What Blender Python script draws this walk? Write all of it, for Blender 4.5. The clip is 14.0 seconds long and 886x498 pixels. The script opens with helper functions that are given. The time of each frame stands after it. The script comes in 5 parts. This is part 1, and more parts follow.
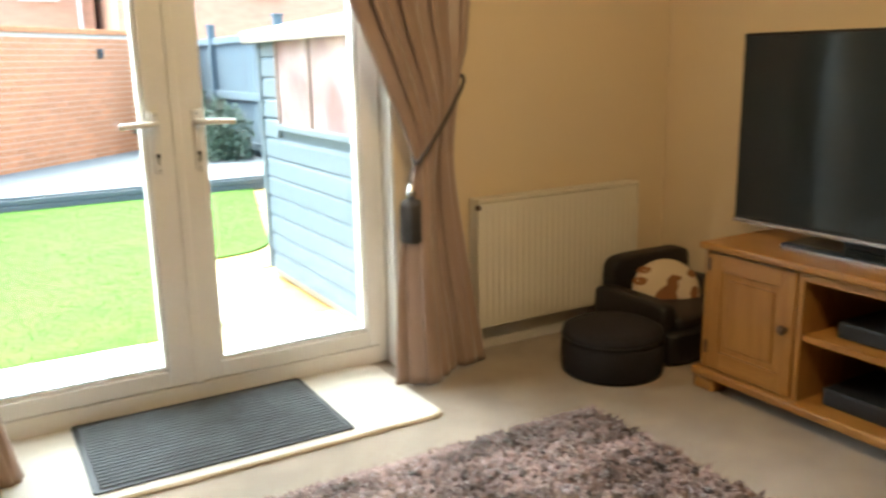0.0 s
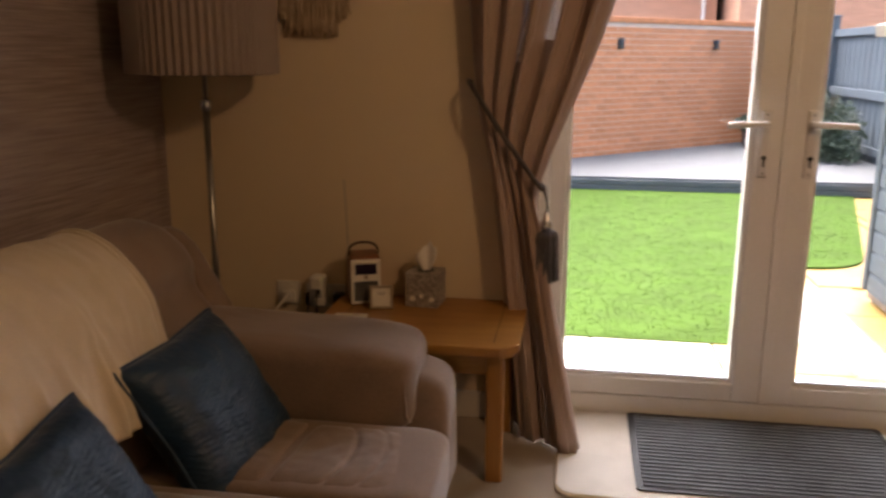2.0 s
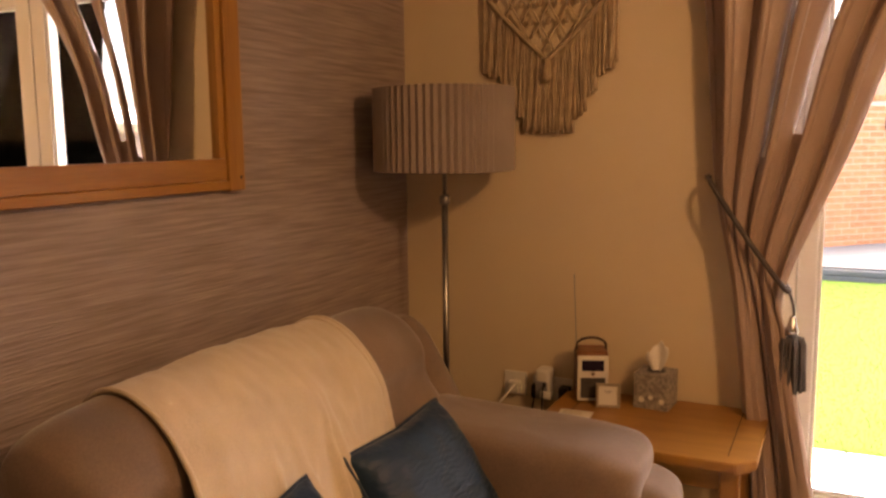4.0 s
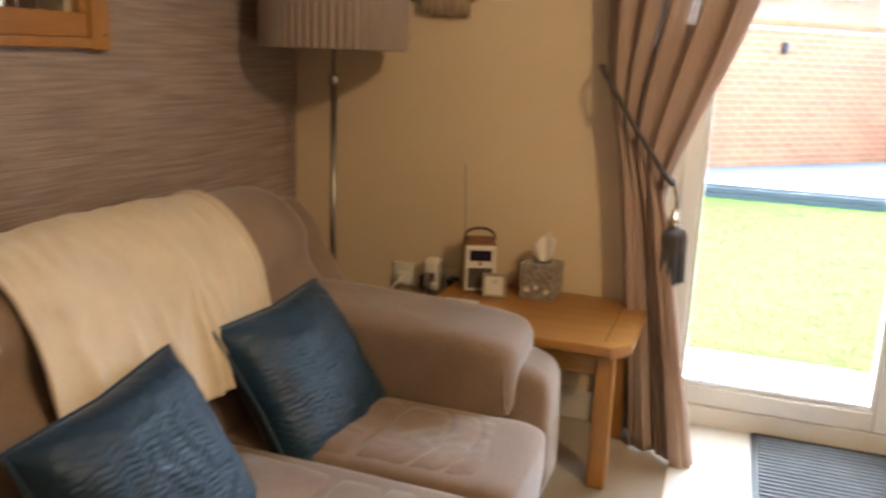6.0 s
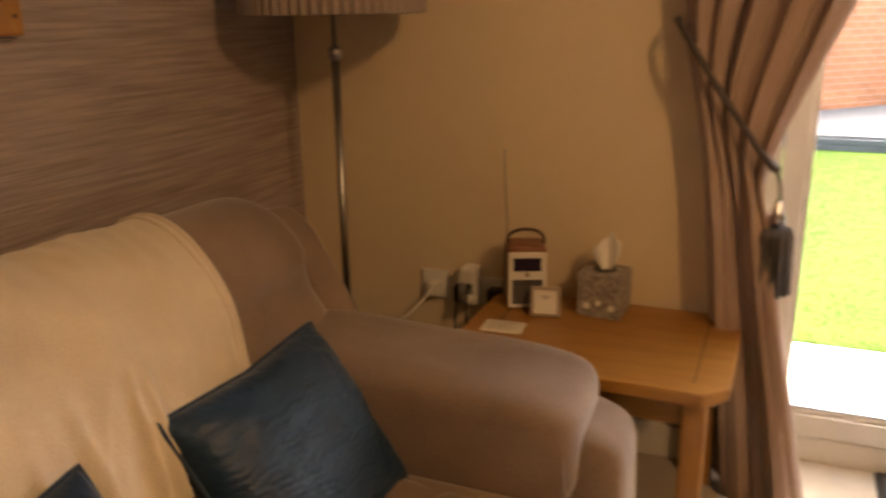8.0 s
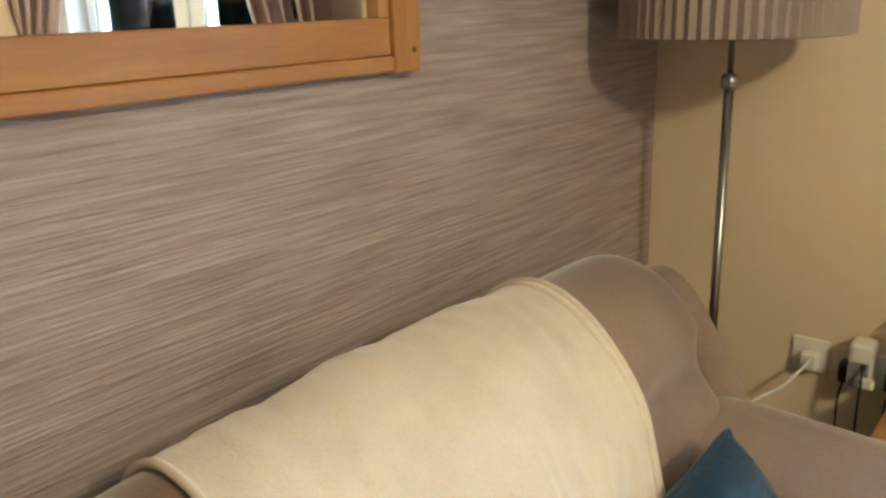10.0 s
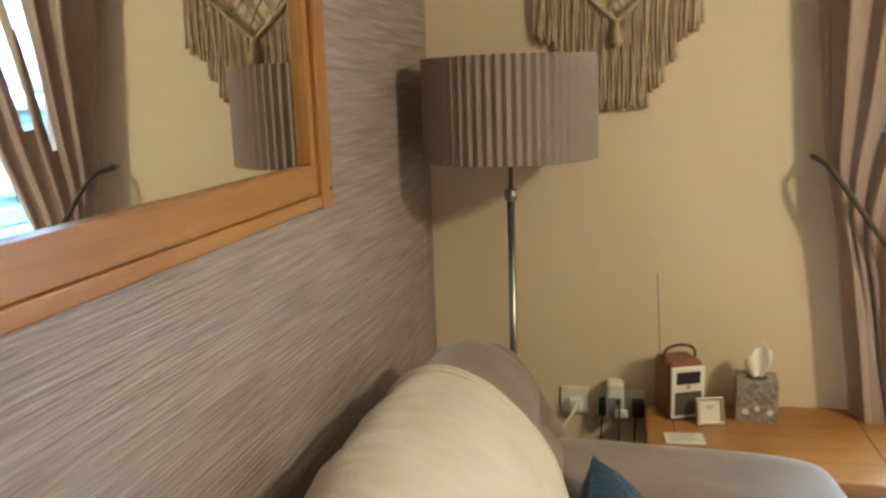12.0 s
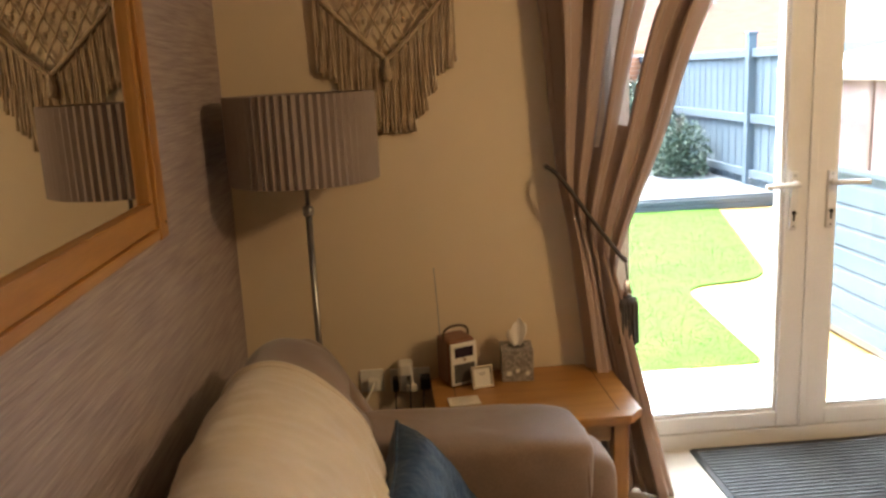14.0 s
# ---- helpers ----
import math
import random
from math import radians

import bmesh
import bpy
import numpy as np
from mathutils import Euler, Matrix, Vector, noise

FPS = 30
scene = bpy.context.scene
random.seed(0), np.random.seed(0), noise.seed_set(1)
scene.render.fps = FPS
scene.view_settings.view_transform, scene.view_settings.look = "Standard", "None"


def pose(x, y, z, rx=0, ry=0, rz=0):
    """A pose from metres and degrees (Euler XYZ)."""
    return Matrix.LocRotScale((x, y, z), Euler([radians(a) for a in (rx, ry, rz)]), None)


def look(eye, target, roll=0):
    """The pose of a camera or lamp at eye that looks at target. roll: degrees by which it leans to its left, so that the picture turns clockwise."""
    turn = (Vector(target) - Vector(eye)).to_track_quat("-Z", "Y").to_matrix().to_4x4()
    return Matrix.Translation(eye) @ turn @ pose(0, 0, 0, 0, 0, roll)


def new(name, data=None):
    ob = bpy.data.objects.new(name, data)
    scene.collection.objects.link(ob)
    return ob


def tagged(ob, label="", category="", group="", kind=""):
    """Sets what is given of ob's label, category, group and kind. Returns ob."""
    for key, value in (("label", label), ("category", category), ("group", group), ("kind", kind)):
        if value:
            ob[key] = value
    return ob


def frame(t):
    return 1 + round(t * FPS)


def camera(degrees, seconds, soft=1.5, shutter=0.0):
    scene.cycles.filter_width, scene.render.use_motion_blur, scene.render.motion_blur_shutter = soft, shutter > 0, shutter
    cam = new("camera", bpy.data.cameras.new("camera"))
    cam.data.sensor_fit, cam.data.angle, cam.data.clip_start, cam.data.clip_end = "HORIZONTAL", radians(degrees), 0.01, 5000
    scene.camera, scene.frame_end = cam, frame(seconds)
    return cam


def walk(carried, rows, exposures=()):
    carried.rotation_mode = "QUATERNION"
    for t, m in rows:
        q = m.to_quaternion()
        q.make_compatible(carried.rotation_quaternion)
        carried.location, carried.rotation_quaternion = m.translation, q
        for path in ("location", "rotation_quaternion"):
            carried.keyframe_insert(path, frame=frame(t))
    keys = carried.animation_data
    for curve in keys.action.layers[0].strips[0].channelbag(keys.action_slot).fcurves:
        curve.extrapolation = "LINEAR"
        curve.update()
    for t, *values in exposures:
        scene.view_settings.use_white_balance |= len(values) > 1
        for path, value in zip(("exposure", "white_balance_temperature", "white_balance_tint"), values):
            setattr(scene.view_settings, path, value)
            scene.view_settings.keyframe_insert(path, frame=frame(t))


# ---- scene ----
cam = camera(56.4, 14.0, soft=2.6, shutter=0.4)

PATH = [
    (0, (1.45, -2.921, 1.256), (2.429, -1.235, 0.807), -1.2),
    (0.5, (1.454, -2.834, 1.25), (2.148, -1.015, 0.793), -1.4),
    (1, (1.457, -2.774, 1.26), (1.775, -0.857, 0.783), -0.8),
    (1.5, (1.462, -2.757, 1.264), (1.44, -0.813, 0.792), -0.0),
    (2, (1.446, -2.752, 1.27), (1.135, -0.83, 0.812), 0.2),
    (2.5, (1.448, -2.742, 1.282), (0.967, -0.844, 0.874), 0.2),
    (3, (1.457, -2.733, 1.312), (0.87, -0.844, 1.021), -0.5),
    (3.5, (1.454, -2.733, 1.321), (0.682, -0.904, 1.076), -0.9),
    (3.7, (1.459, -2.738, 1.326), (0.606, -0.947, 1.078), -0.7),
    (5.8, (1.503, -2.72, 1.206), (0.773, -0.91, 0.769), 2.8),
    (6, (1.503, -2.669, 1.21), (0.867, -0.83, 0.748), 2.2),
    (6.5, (1.439, -2.516, 1.222), (1.0, -0.627, 0.737), 0.5),
    (7, (1.413, -2.428, 1.233), (1.089, -0.528, 0.701), -0.2),
    (7.5, (1.447, -2.292, 1.25), (0.947, -0.438, 0.689), -0.2),
    (8, (1.357, -2.14, 1.233), (0.617, -0.373, 0.66), -0.9),
    (8.5, (1.286, -2.035, 1.228), (0.246, -0.424, 0.658), -2.8),
    (9, (1.178, -1.93, 1.242), (-0.063, -0.459, 0.696), -2.6),
    (9.2, (1.122, -1.912, 1.267), (-0.201, -0.517, 0.715), -2.1),
    (11.3, (0.667, -2.321, 1.317), (-0.015, -0.505, 0.83), -1.0),
    (11.5, (0.641, -2.347, 1.342), (0.042, -0.484, 0.931), -1.1),
    (12, (0.58, -2.486, 1.394), (0.156, -0.567, 1.02), -2.0),
    (12.5, (0.553, -2.625, 1.419), (0.316, -0.681, 1.013), -2.4),
    (13, (0.579, -2.735, 1.46), (0.594, -0.784, 1.022), -0.6),
    (13.5, (0.565, -2.801, 1.488), (0.657, -0.849, 1.063), -0.5),
    (14, (0.543, -2.877, 1.519), (0.664, -0.924, 1.103), -2.8),
]
EXPOSURES = [(0, 4.0, 5600, -10), (0.5, 3.45, 5800, -1), (1, 3.1, 5600, 7), (1.5, 2.95, 5800, 9), (2, 2.95, 6400, 14), (2.5, 2.95, 6900, 19), (3, 3.15, 7300, 22), (3.7, 3.85, 8000, 24), (5.8, 4.5, 5500, 0), (6.2, 4.4, 5400, -2), (6.5, 4.1, 5500, -7), (7, 3.75, 6200, -1), (7.5, 3.6, 6900, 6), (8, 3.95, 7300, 12), (8.5, 4.5, 6900, 14), (9, 4.8, 5200, -4), (11.3, 5.55, 4280, -16), (12, 5.2, 4320, -15), (12.5, 5.1, 4330, -14), (13, 4.6, 4600, -9), (13.5, 4.32, 5200, -3), (14, 4.17, 5700, 0)]
walk(cam, [(t, look(eye, target, roll)) for t, eye, target, roll in PATH], EXPOSURES)

# ---- world, sun, lamps ----
world = bpy.data.worlds.new("world")
scene.world = world
world.use_nodes = True
wn = world.node_tree.nodes
sky = wn.new("ShaderNodeTexSky")
sky.sky_type = "NISHITA"
sky.sun_disc = False
sky.sun_elevation = radians(62)
sky.sun_rotation = radians(-17)
sky.dust_density = 6.0
sky.air_density = 0.7
world.node_tree.links.new(sky.outputs[0], wn["Background"].inputs[0])
wn["Background"].inputs[1].default_value = 0.15

sun_data = bpy.data.lights.new("sun", "SUN")
sun_data.energy, sun_data.angle, sun_data.color = 1.5, radians(120), (1.0, 0.97, 0.92)
sun = new("sun", sun_data)
sun.matrix_world = look((-0.6, 2.0, 4.0), (0, 0, 0))

lamp_data = bpy.data.lights.new("ceiling_bulb", "POINT")
lamp_data.energy, lamp_data.color, lamp_data.shadow_soft_size = 3.8, (1.0, 0.62, 0.31), 0.10
lamp = new("ceiling_bulb", lamp_data)
lamp.location = (2.5, -1.9, 2.16)


# ---- materials ----
def mat(name, color, rough=0.6, metal=0.0, var=0.12, scale=(8, 8, 8), fine=(90, 90, 90), bump=0.15, dist=0.002,
        color2=None, sheen=0.0, spec=0.5, detail=4.0, rand=0.0, mottle=0.5, island=0.0):
    """Principled surface with two scales of colour variation and a fine relief, in metres."""
    m = bpy.data.materials.new(name)
    m.use_nodes = True
    n, l = m.node_tree.nodes, m.node_tree.links
    b = n["Principled BSDF"]
    b.inputs["Roughness"].default_value, b.inputs["Metallic"].default_value = rough, metal
    b.inputs["Specular IOR Level"].default_value = spec
    if sheen:
        b.inputs["Sheen Weight"].default_value = sheen
        b.inputs["Sheen Roughness"].default_value = 0.4
    co = n.new("ShaderNodeTexCoord")

    def tex(sc, det):
        mp = n.new("ShaderNodeMapping")
        mp.inputs["Scale"].default_value = sc
        l.new(co.outputs["Object"], mp.inputs[0])
        t = n.new("ShaderNodeTexNoise")
        t.inputs["Scale"].default_value, t.inputs["Detail"].default_value = 1.0, det
        l.new(mp.outputs[0], t.inputs[0])
        return t

    big, small = tex(scale, detail), tex(fine, 2.0)
    c2 = color2 or tuple(c * (1 - 2.2 * var) for c in color)
    ramp = n.new("ShaderNodeValToRGB")
    ramp.color_ramp.elements[0].position, ramp.color_ramp.elements[1].position = 0.5 - mottle / 2, 0.5 + mottle / 2
    ramp.color_ramp.elements[0].color, ramp.color_ramp.elements[1].color = (*c2, 1), (*color, 1)
    l.new(big.outputs[0], ramp.inputs[0])
    mix = n.new("ShaderNodeMix")
    mix.data_type, mix.blend_type = "RGBA", "MULTIPLY"
    mix.inputs[0].default_value = min(1.0, var * 3)
    g = n.new("ShaderNodeValToRGB")
    g.color_ramp.elements[0].position, g.color_ramp.elements[1].position = 0.3, 0.7
    g.color_ramp.elements[0].color = (0.6, 0.6, 0.6, 1)
    l.new(small.outputs[0], g.inputs[0])
    l.new(ramp.outputs[0], mix.inputs[6])
    l.new(g.outputs[0], mix.inputs[7])
    last = mix.outputs[2]
    if island:
        geo, hs2, mr2 = n.new("ShaderNodeNewGeometry"), n.new("ShaderNodeHueSaturation"), n.new("ShaderNodeMapRange")
        mr2.inputs[3].default_value, mr2.inputs[4].default_value = 1 - island, 1 + island
        l.new(geo.outputs["Random Per Island"], mr2.inputs[0])
        l.new(mr2.outputs[0], hs2.inputs["Value"])
        l.new(last, hs2.inputs["Color"])
        last = hs2.outputs[0]
    if rand:
        info, hsv = n.new("ShaderNodeObjectInfo"), n.new("ShaderNodeHueSaturation")
        mr = n.new("ShaderNodeMapRange")
        mr.inputs[3].default_value, mr.inputs[4].default_value = 1 - rand, 1 + rand
        l.new(info.outputs["Random"], mr.inputs[0])
        l.new(mr.outputs[0], hsv.inputs["Value"])
        l.new(last, hsv.inputs["Color"])
        last = hsv.outputs[0]
    l.new(last, b.inputs["Base Color"])
    bp = n.new("ShaderNodeBump")
    bp.inputs["Strength"].default_value, bp.inputs["Distance"].default_value = bump, dist
    l.new(small.outputs[0], bp.inputs["Height"])
    l.new(bp.outputs[0], b.inputs["Normal"])
    return m


def glass_mat(name, tint=(1, 1, 1), gloss=1.0):
    m = bpy.data.materials.new(name)
    m.use_nodes = True
    n, l = m.node_tree.nodes, m.node_tree.links
    out = n["Material Output"]
    n.remove(n["Principled BSDF"])
    tr, gl, fr, mx = (n.new("ShaderNodeBsdfTransparent"), n.new("ShaderNodeBsdfGlossy"), n.new("ShaderNodeFresnel"), n.new("ShaderNodeMixShader"))
    tr.inputs[0].default_value = (*tint, 1)
    gl.inputs["Roughness"].default_value = 0.01
    fr.inputs[0].default_value = 1.35
    l.new(fr.outputs[0], mx.inputs[0])
    l.new(tr.outputs[0], mx.inputs[1])
    l.new(gl.outputs[0], mx.inputs[2])
    l.new(mx.outputs[0], out.inputs[0])
    return m


M = {}
M["wall"] = mat("cream_paint", (0.74, 0.605, 0.41), 0.75, var=0.02, scale=(1.5, 1.5, 1.5), fine=(160, 160, 160), bump=0.08, dist=0.001)
M["paper"] = mat("ribbed_wallpaper", (0.415, 0.340, 0.318), 0.55, var=0.13, scale=(9, 4, 95), fine=(30, 8, 210), bump=0.8, dist=0.004, color2=(0.262, 0.206, 0.190), mottle=0.34)
M["ceiling"] = mat("ceiling_paint", (0.74, 0.72, 0.68), 0.85, var=0.02)
M["carpet"] = mat("beige_carpet", (0.45, 0.365, 0.28), 0.95, var=0.14, scale=(5, 5, 5), fine=(240, 240, 240), bump=0.9, dist=0.006, sheen=0.3)
M["runner"] = mat("cream_runner_pile", (0.74, 0.69, 0.61), 0.95, var=0.08, scale=(9, 9, 9), fine=(300, 300, 300), bump=0.8, dist=0.004, sheen=0.3)
M["matgrey"] = mat("charcoal_mat_pile", (0.17, 0.185, 0.205), 0.95, var=0.15, scale=(14, 14, 14), fine=(400, 400, 400), bump=0.8, dist=0.003)
M["matedge"] = mat("mat_rubber", (0.03, 0.03, 0.033), 0.7, var=0.1)
M["rug"] = mat("mauve_rug_pile", (0.40, 0.29, 0.275), 0.9, var=0.25, scale=(2.2, 6, 2), fine=(26, 26, 26), bump=0.0, color2=(0.13, 0.085, 0.075), sheen=0.5, mottle=0.22, island=0.30)
M["upvc"] = mat("white_upvc", (0.84, 0.83, 0.80), 0.35, var=0.03, scale=(4, 4, 4), bump=0.03)
M["whitepaint"] = mat("white_gloss_paint", (0.74, 0.71, 0.66), 0.4, var=0.03, bump=0.04)
M["handle"] = mat("white_handle_enamel", (0.8, 0.79, 0.77), 0.25, var=0.02, bump=0.02)
M["dark"] = mat("dark_plastic", (0.02, 0.02, 0.022), 0.4, var=0.1, bump=0.05)
M["glass"] = glass_mat("door_glass")
M["curtain"] = mat("taupe_curtain_satin", (0.40, 0.285, 0.23), 0.42, var=0.07, scale=(6, 6, 1.5), fine=(500, 500, 160), bump=0.25, dist=0.001, sheen=0.35)
M["tassel"] = mat("grey_tassel_thread", (0.13, 0.115, 0.11), 0.7, var=0.2, fine=(600, 600, 30), bump=0.8)
M["rope"] = mat("dark_tieback_cord", (0.10, 0.08, 0.07), 0.6, var=0.2, fine=(300, 300, 300), bump=0.6)
M["bead"] = mat("silver_bead", (0.75, 0.75, 0.76), 0.15, metal=1.0, var=0.03)
M["radiator"] = mat("ivory_radiator_enamel", (0.76, 0.70, 0.58), 0.35, var=0.03, scale=(3, 3, 3), bump=0.03)
M["pine"] = mat("honey_oak", (0.41, 0.205, 0.046), 0.32, var=0.12, scale=(3, 26, 26), fine=(14, 190, 190), bump=0.15, color2=(0.30, 0.13, 0.027))
M["pine_y"] = mat("honey_oak_along", (0.41, 0.205, 0.046), 0.32, var=0.12, scale=(26, 3, 26), fine=(190, 14, 190), bump=0.15, color2=(0.30, 0.13, 0.027))
M["pine_z"] = mat("honey_oak_upright", (0.41, 0.205, 0.046), 0.32, var=0.12, scale=(26, 26, 3), fine=(190, 190, 14), bump=0.15, color2=(0.30, 0.13, 0.027))
M["tvblack"] = mat("tv_bezel", (0.015, 0.015, 0.017), 0.3, var=0.05)
M["screen"] = mat("tv_screen", (0.026, 0.033, 0.04), 0.1, var=0.03, bump=0.0)
M["chrome"] = mat("brushed_chrome", (0.34, 0.33, 0.32), 0.3, metal=1.0, var=0.04, bump=0.02)
M["silver"] = mat("silver_trim", (0.7, 0.7, 0.72), 0.25, metal=0.9, var=0.03)
M["suede"] = mat("taupe_faux_suede", (0.285, 0.198, 0.140), 0.82, var=0.16, scale=(5, 5, 5), fine=(220, 220, 220), bump=0.35, dist=0.002, sheen=0.5)
M["seam"] = mat("seam_thread", (0.22, 0.165, 0.125), 0.9, var=0.1)
M["throw"] = mat("cream_fleece_throw", (0.74, 0.635, 0.48), 0.95, var=0.07, scale=(7, 7, 7), fine=(260, 260, 260), bump=0.6, dist=0.003, sheen=0.5)
M["velvet"] = mat("blue_crushed_velvet", (0.006, 0.036, 0.084), 0.52, var=0.10, scale=(6, 6, 6), fine=(40, 40, 90), bump=0.5, dist=0.006, color2=(0.003, 0.020, 0.052), sheen=0.18, mottle=0.5)
M["leather"] = mat("dark_brown_leatherette", (0.013, 0.010, 0.012), 0.5, var=0.15, fine=(180, 180, 180), bump=0.4)
M["pouf"] = mat("dark_grey_brown_felt", (0.016, 0.012, 0.015), 0.9, var=0.15, fine=(220, 220, 220), bump=0.5)
M["creamfab"] = mat("cream_print_fabric", (0.74, 0.6, 0.42), 0.9, var=0.05, fine=(260, 260, 260), bump=0.4)
M["tanfab"] = mat("tan_print_fabric", (0.30, 0.13, 0.05), 0.9, var=0.1, fine=(260, 260, 260), bump=0.4)
M["shade"] = mat("grey_pleated_shade", (0.31, 0.245, 0.21), 0.8, var=0.05, fine=(300, 300, 60), bump=0.3)
M["macrame"] = mat("natural_cotton_cord", (0.60, 0.46, 0.30), 0.9, var=0.15, scale=(30, 30, 30), fine=(400, 400, 200), bump=0.8)
M["mirror"] = mat("silvered_mirror", (0.86, 0.87, 0.86), 0.01, metal=1.0, var=0.0, bump=0.0)
M["walnut"] = mat("radio_walnut", (0.25, 0.10, 0.04), 0.4, var=0.12, scale=(30, 4, 30), fine=(190, 20, 190), bump=0.1)
M["cream_plastic"] = mat("cream_plastic", (0.80, 0.76, 0.68), 0.35, var=0.03)
M["cloth_grille"] = mat("speaker_cloth", (0.13, 0.115, 0.10), 0.9, var=0.2, fine=(900, 900, 900), bump=0.6)
M["display"] = mat("radio_display", (0.02, 0.012, 0.03), 0.2, var=0.0)
M["strap"] = mat("brown_leather_strap", (0.09, 0.05, 0.03), 0.5, var=0.1)
M["tissuebox"] = mat("grey_floral_card", (0.42, 0.38, 0.33), 0.7, var=0.15, scale=(70, 70, 70), color2=(0.24, 0.21, 0.19), mottle=0.2)
M["tissue"] = mat("tissue_paper", (0.85, 0.80, 0.73), 0.9, var=0.03, bump=0.2)
M["frame_silver"] = mat("champagne_photo_frame", (0.55, 0.47, 0.36), 0.35, metal=0.6, var=0.08)
M["paper_white"] = mat("white_card", (0.80, 0.76, 0.68), 0.7, var=0.03)
M["ink"] = mat("grey_ink", (0.25, 0.22, 0.2), 0.8, var=0.0)
M["greyplastic"] = mat("grey_plastic", (0.28, 0.27, 0.26), 0.4, var=0.05)
M["grass"] = mat("lawn_grass", (0.050, 0.098, 0.011), 0.9, var=0.16, scale=(5, 5, 5), fine=(22, 22, 22), bump=0.1, dist=0.01, color2=(0.036, 0.070, 0.008), mottle=0.3, spec=0.1)
M["blade"] = mat("grass_blade", (0.052, 0.102, 0.012), 0.85, var=0.05, scale=(5, 5, 5), color2=(0.036, 0.072, 0.008), bump=0.0, island=0.17, spec=0.1, mottle=0.3)
M["slab"] = mat("buff_sandstone", (0.45, 0.41, 0.34), 0.32, var=0.14, scale=(4, 4, 4), fine=(70, 70, 70), bump=0.4, rand=0.12, color2=(0.38, 0.33, 0.25))
M["slab_yellow"] = mat("yellow_wet_sandstone", (0.40, 0.26, 0.08), 0.3, var=0.14, scale=(4, 4, 4), fine=(70, 70, 70), bump=0.4, rand=0.12)
M["soil"] = mat("joint_mortar", (0.30, 0.27, 0.22), 0.9, var=0.2, fine=(60, 60, 60))
M["brick"] = mat("orange_brick", (0.62, 0.265, 0.125), 0.9, spec=0.15, var=0.16, scale=(14, 14, 14), fine=(120, 120, 120), bump=0.5, rand=0.16)
M["brick_far"] = mat("far_house_brick", (0.56, 0.30, 0.19), 0.85, var=0.14, scale=(2, 2, 13), fine=(9, 9, 27), bump=0.2)
M["mortar"] = mat("pale_mortar", (0.64, 0.50, 0.39), 0.9, var=0.1, fine=(150, 150, 150), bump=0.4)
M["deck"] = mat("grey_deck_board", (0.082, 0.090, 0.098), 0.7, var=0.12, scale=(3, 30, 30), fine=(10, 120, 120), bump=0.4, rand=0.08)
M["deck_edge"] = mat("dark_deck_fascia", (0.085, 0.10, 0.115), 0.7, var=0.12, scale=(3, 30, 30), fine=(10, 120, 120), bump=0.4)
M["shed"] = mat("blue_grey_shed_paint", (0.085, 0.105, 0.122), 0.65, spec=0.25, var=0.1, scale=(30, 3, 30), fine=(150, 12, 150), bump=0.3, rand=0.05)
M["fence"] = mat("slate_blue_fence_paint", (0.115, 0.145, 0.17), 0.75, spec=0.2, var=0.12, scale=(25, 25, 3), fine=(150, 150, 14), bump=0.3, rand=0.08)
M["felt"] = mat("pale_roof_felt", (0.6, 0.6, 0.58), 0.9, var=0.1, fine=(150, 150, 150), bump=0.5)
M["rawwood"] = mat("weathered_timber", (0.24, 0.20, 0.16), 0.8, var=0.15, scale=(20, 3, 20), fine=(120, 12, 120), bump=0.3)
M["shedwin"] = mat("shed_window_sheet", (0.34, 0.27, 0.26), 0.08, var=0.2, scale=(2.5, 2.5, 2.5), color2=(0.15, 0.10, 0.10), bump=0.05, mottle=0.3)
M["shedbar"] = mat("brown_window_bar", (0.12, 0.075, 0.06), 0.6, var=0.1)
M["leaf"] = mat("dark_evergreen_leaf", (0.05, 0.085, 0.05), 0.6, var=0.25, scale=(20, 20, 20), color2=(0.03, 0.055, 0.03), bump=0.0)
M["stem"] = mat("brown_stem", (0.10, 0.07, 0.045), 0.9, var=0.2)
M["pot"] = mat("dark_glazed_pot", (0.05, 0.055, 0.06), 0.4, var=0.1)
M["roof"] = mat("grey_roof_tile", (0.34, 0.33, 0.33), 0.8, var=0.12, scale=(3, 3, 3), fine=(5, 5, 28), bump=0.5)
M["winglass"] = mat("far_window_glass", (0.45, 0.5, 0.53), 0.1, var=0.1, scale=(3, 3, 3))


# ---- mesh helpers ----
def link(name, bm, material, parent=None, label="", smooth=False):
    me = bpy.data.meshes.new(name)
    bmesh.ops.recalc_face_normals(bm, faces=bm.faces[:])
    bm.to_mesh(me)
    bm.free()
    if smooth:
        for p in me.polygons:
            p.use_smooth = True
    me.materials.append(M[material])
    ob = new(name, me)
    if parent:
        ob.parent = parent
    if label:
        ob["label"] = label
    return ob


def part(name, bm, material, parent, label="", smooth=False):
    return link(name, bm, material, parent, label, smooth)


def thing(name, label, category, group="", kind=""):
    ob = new(name)
    ob.empty_display_size = 0.05
    return tagged(ob, label, category, group, kind)


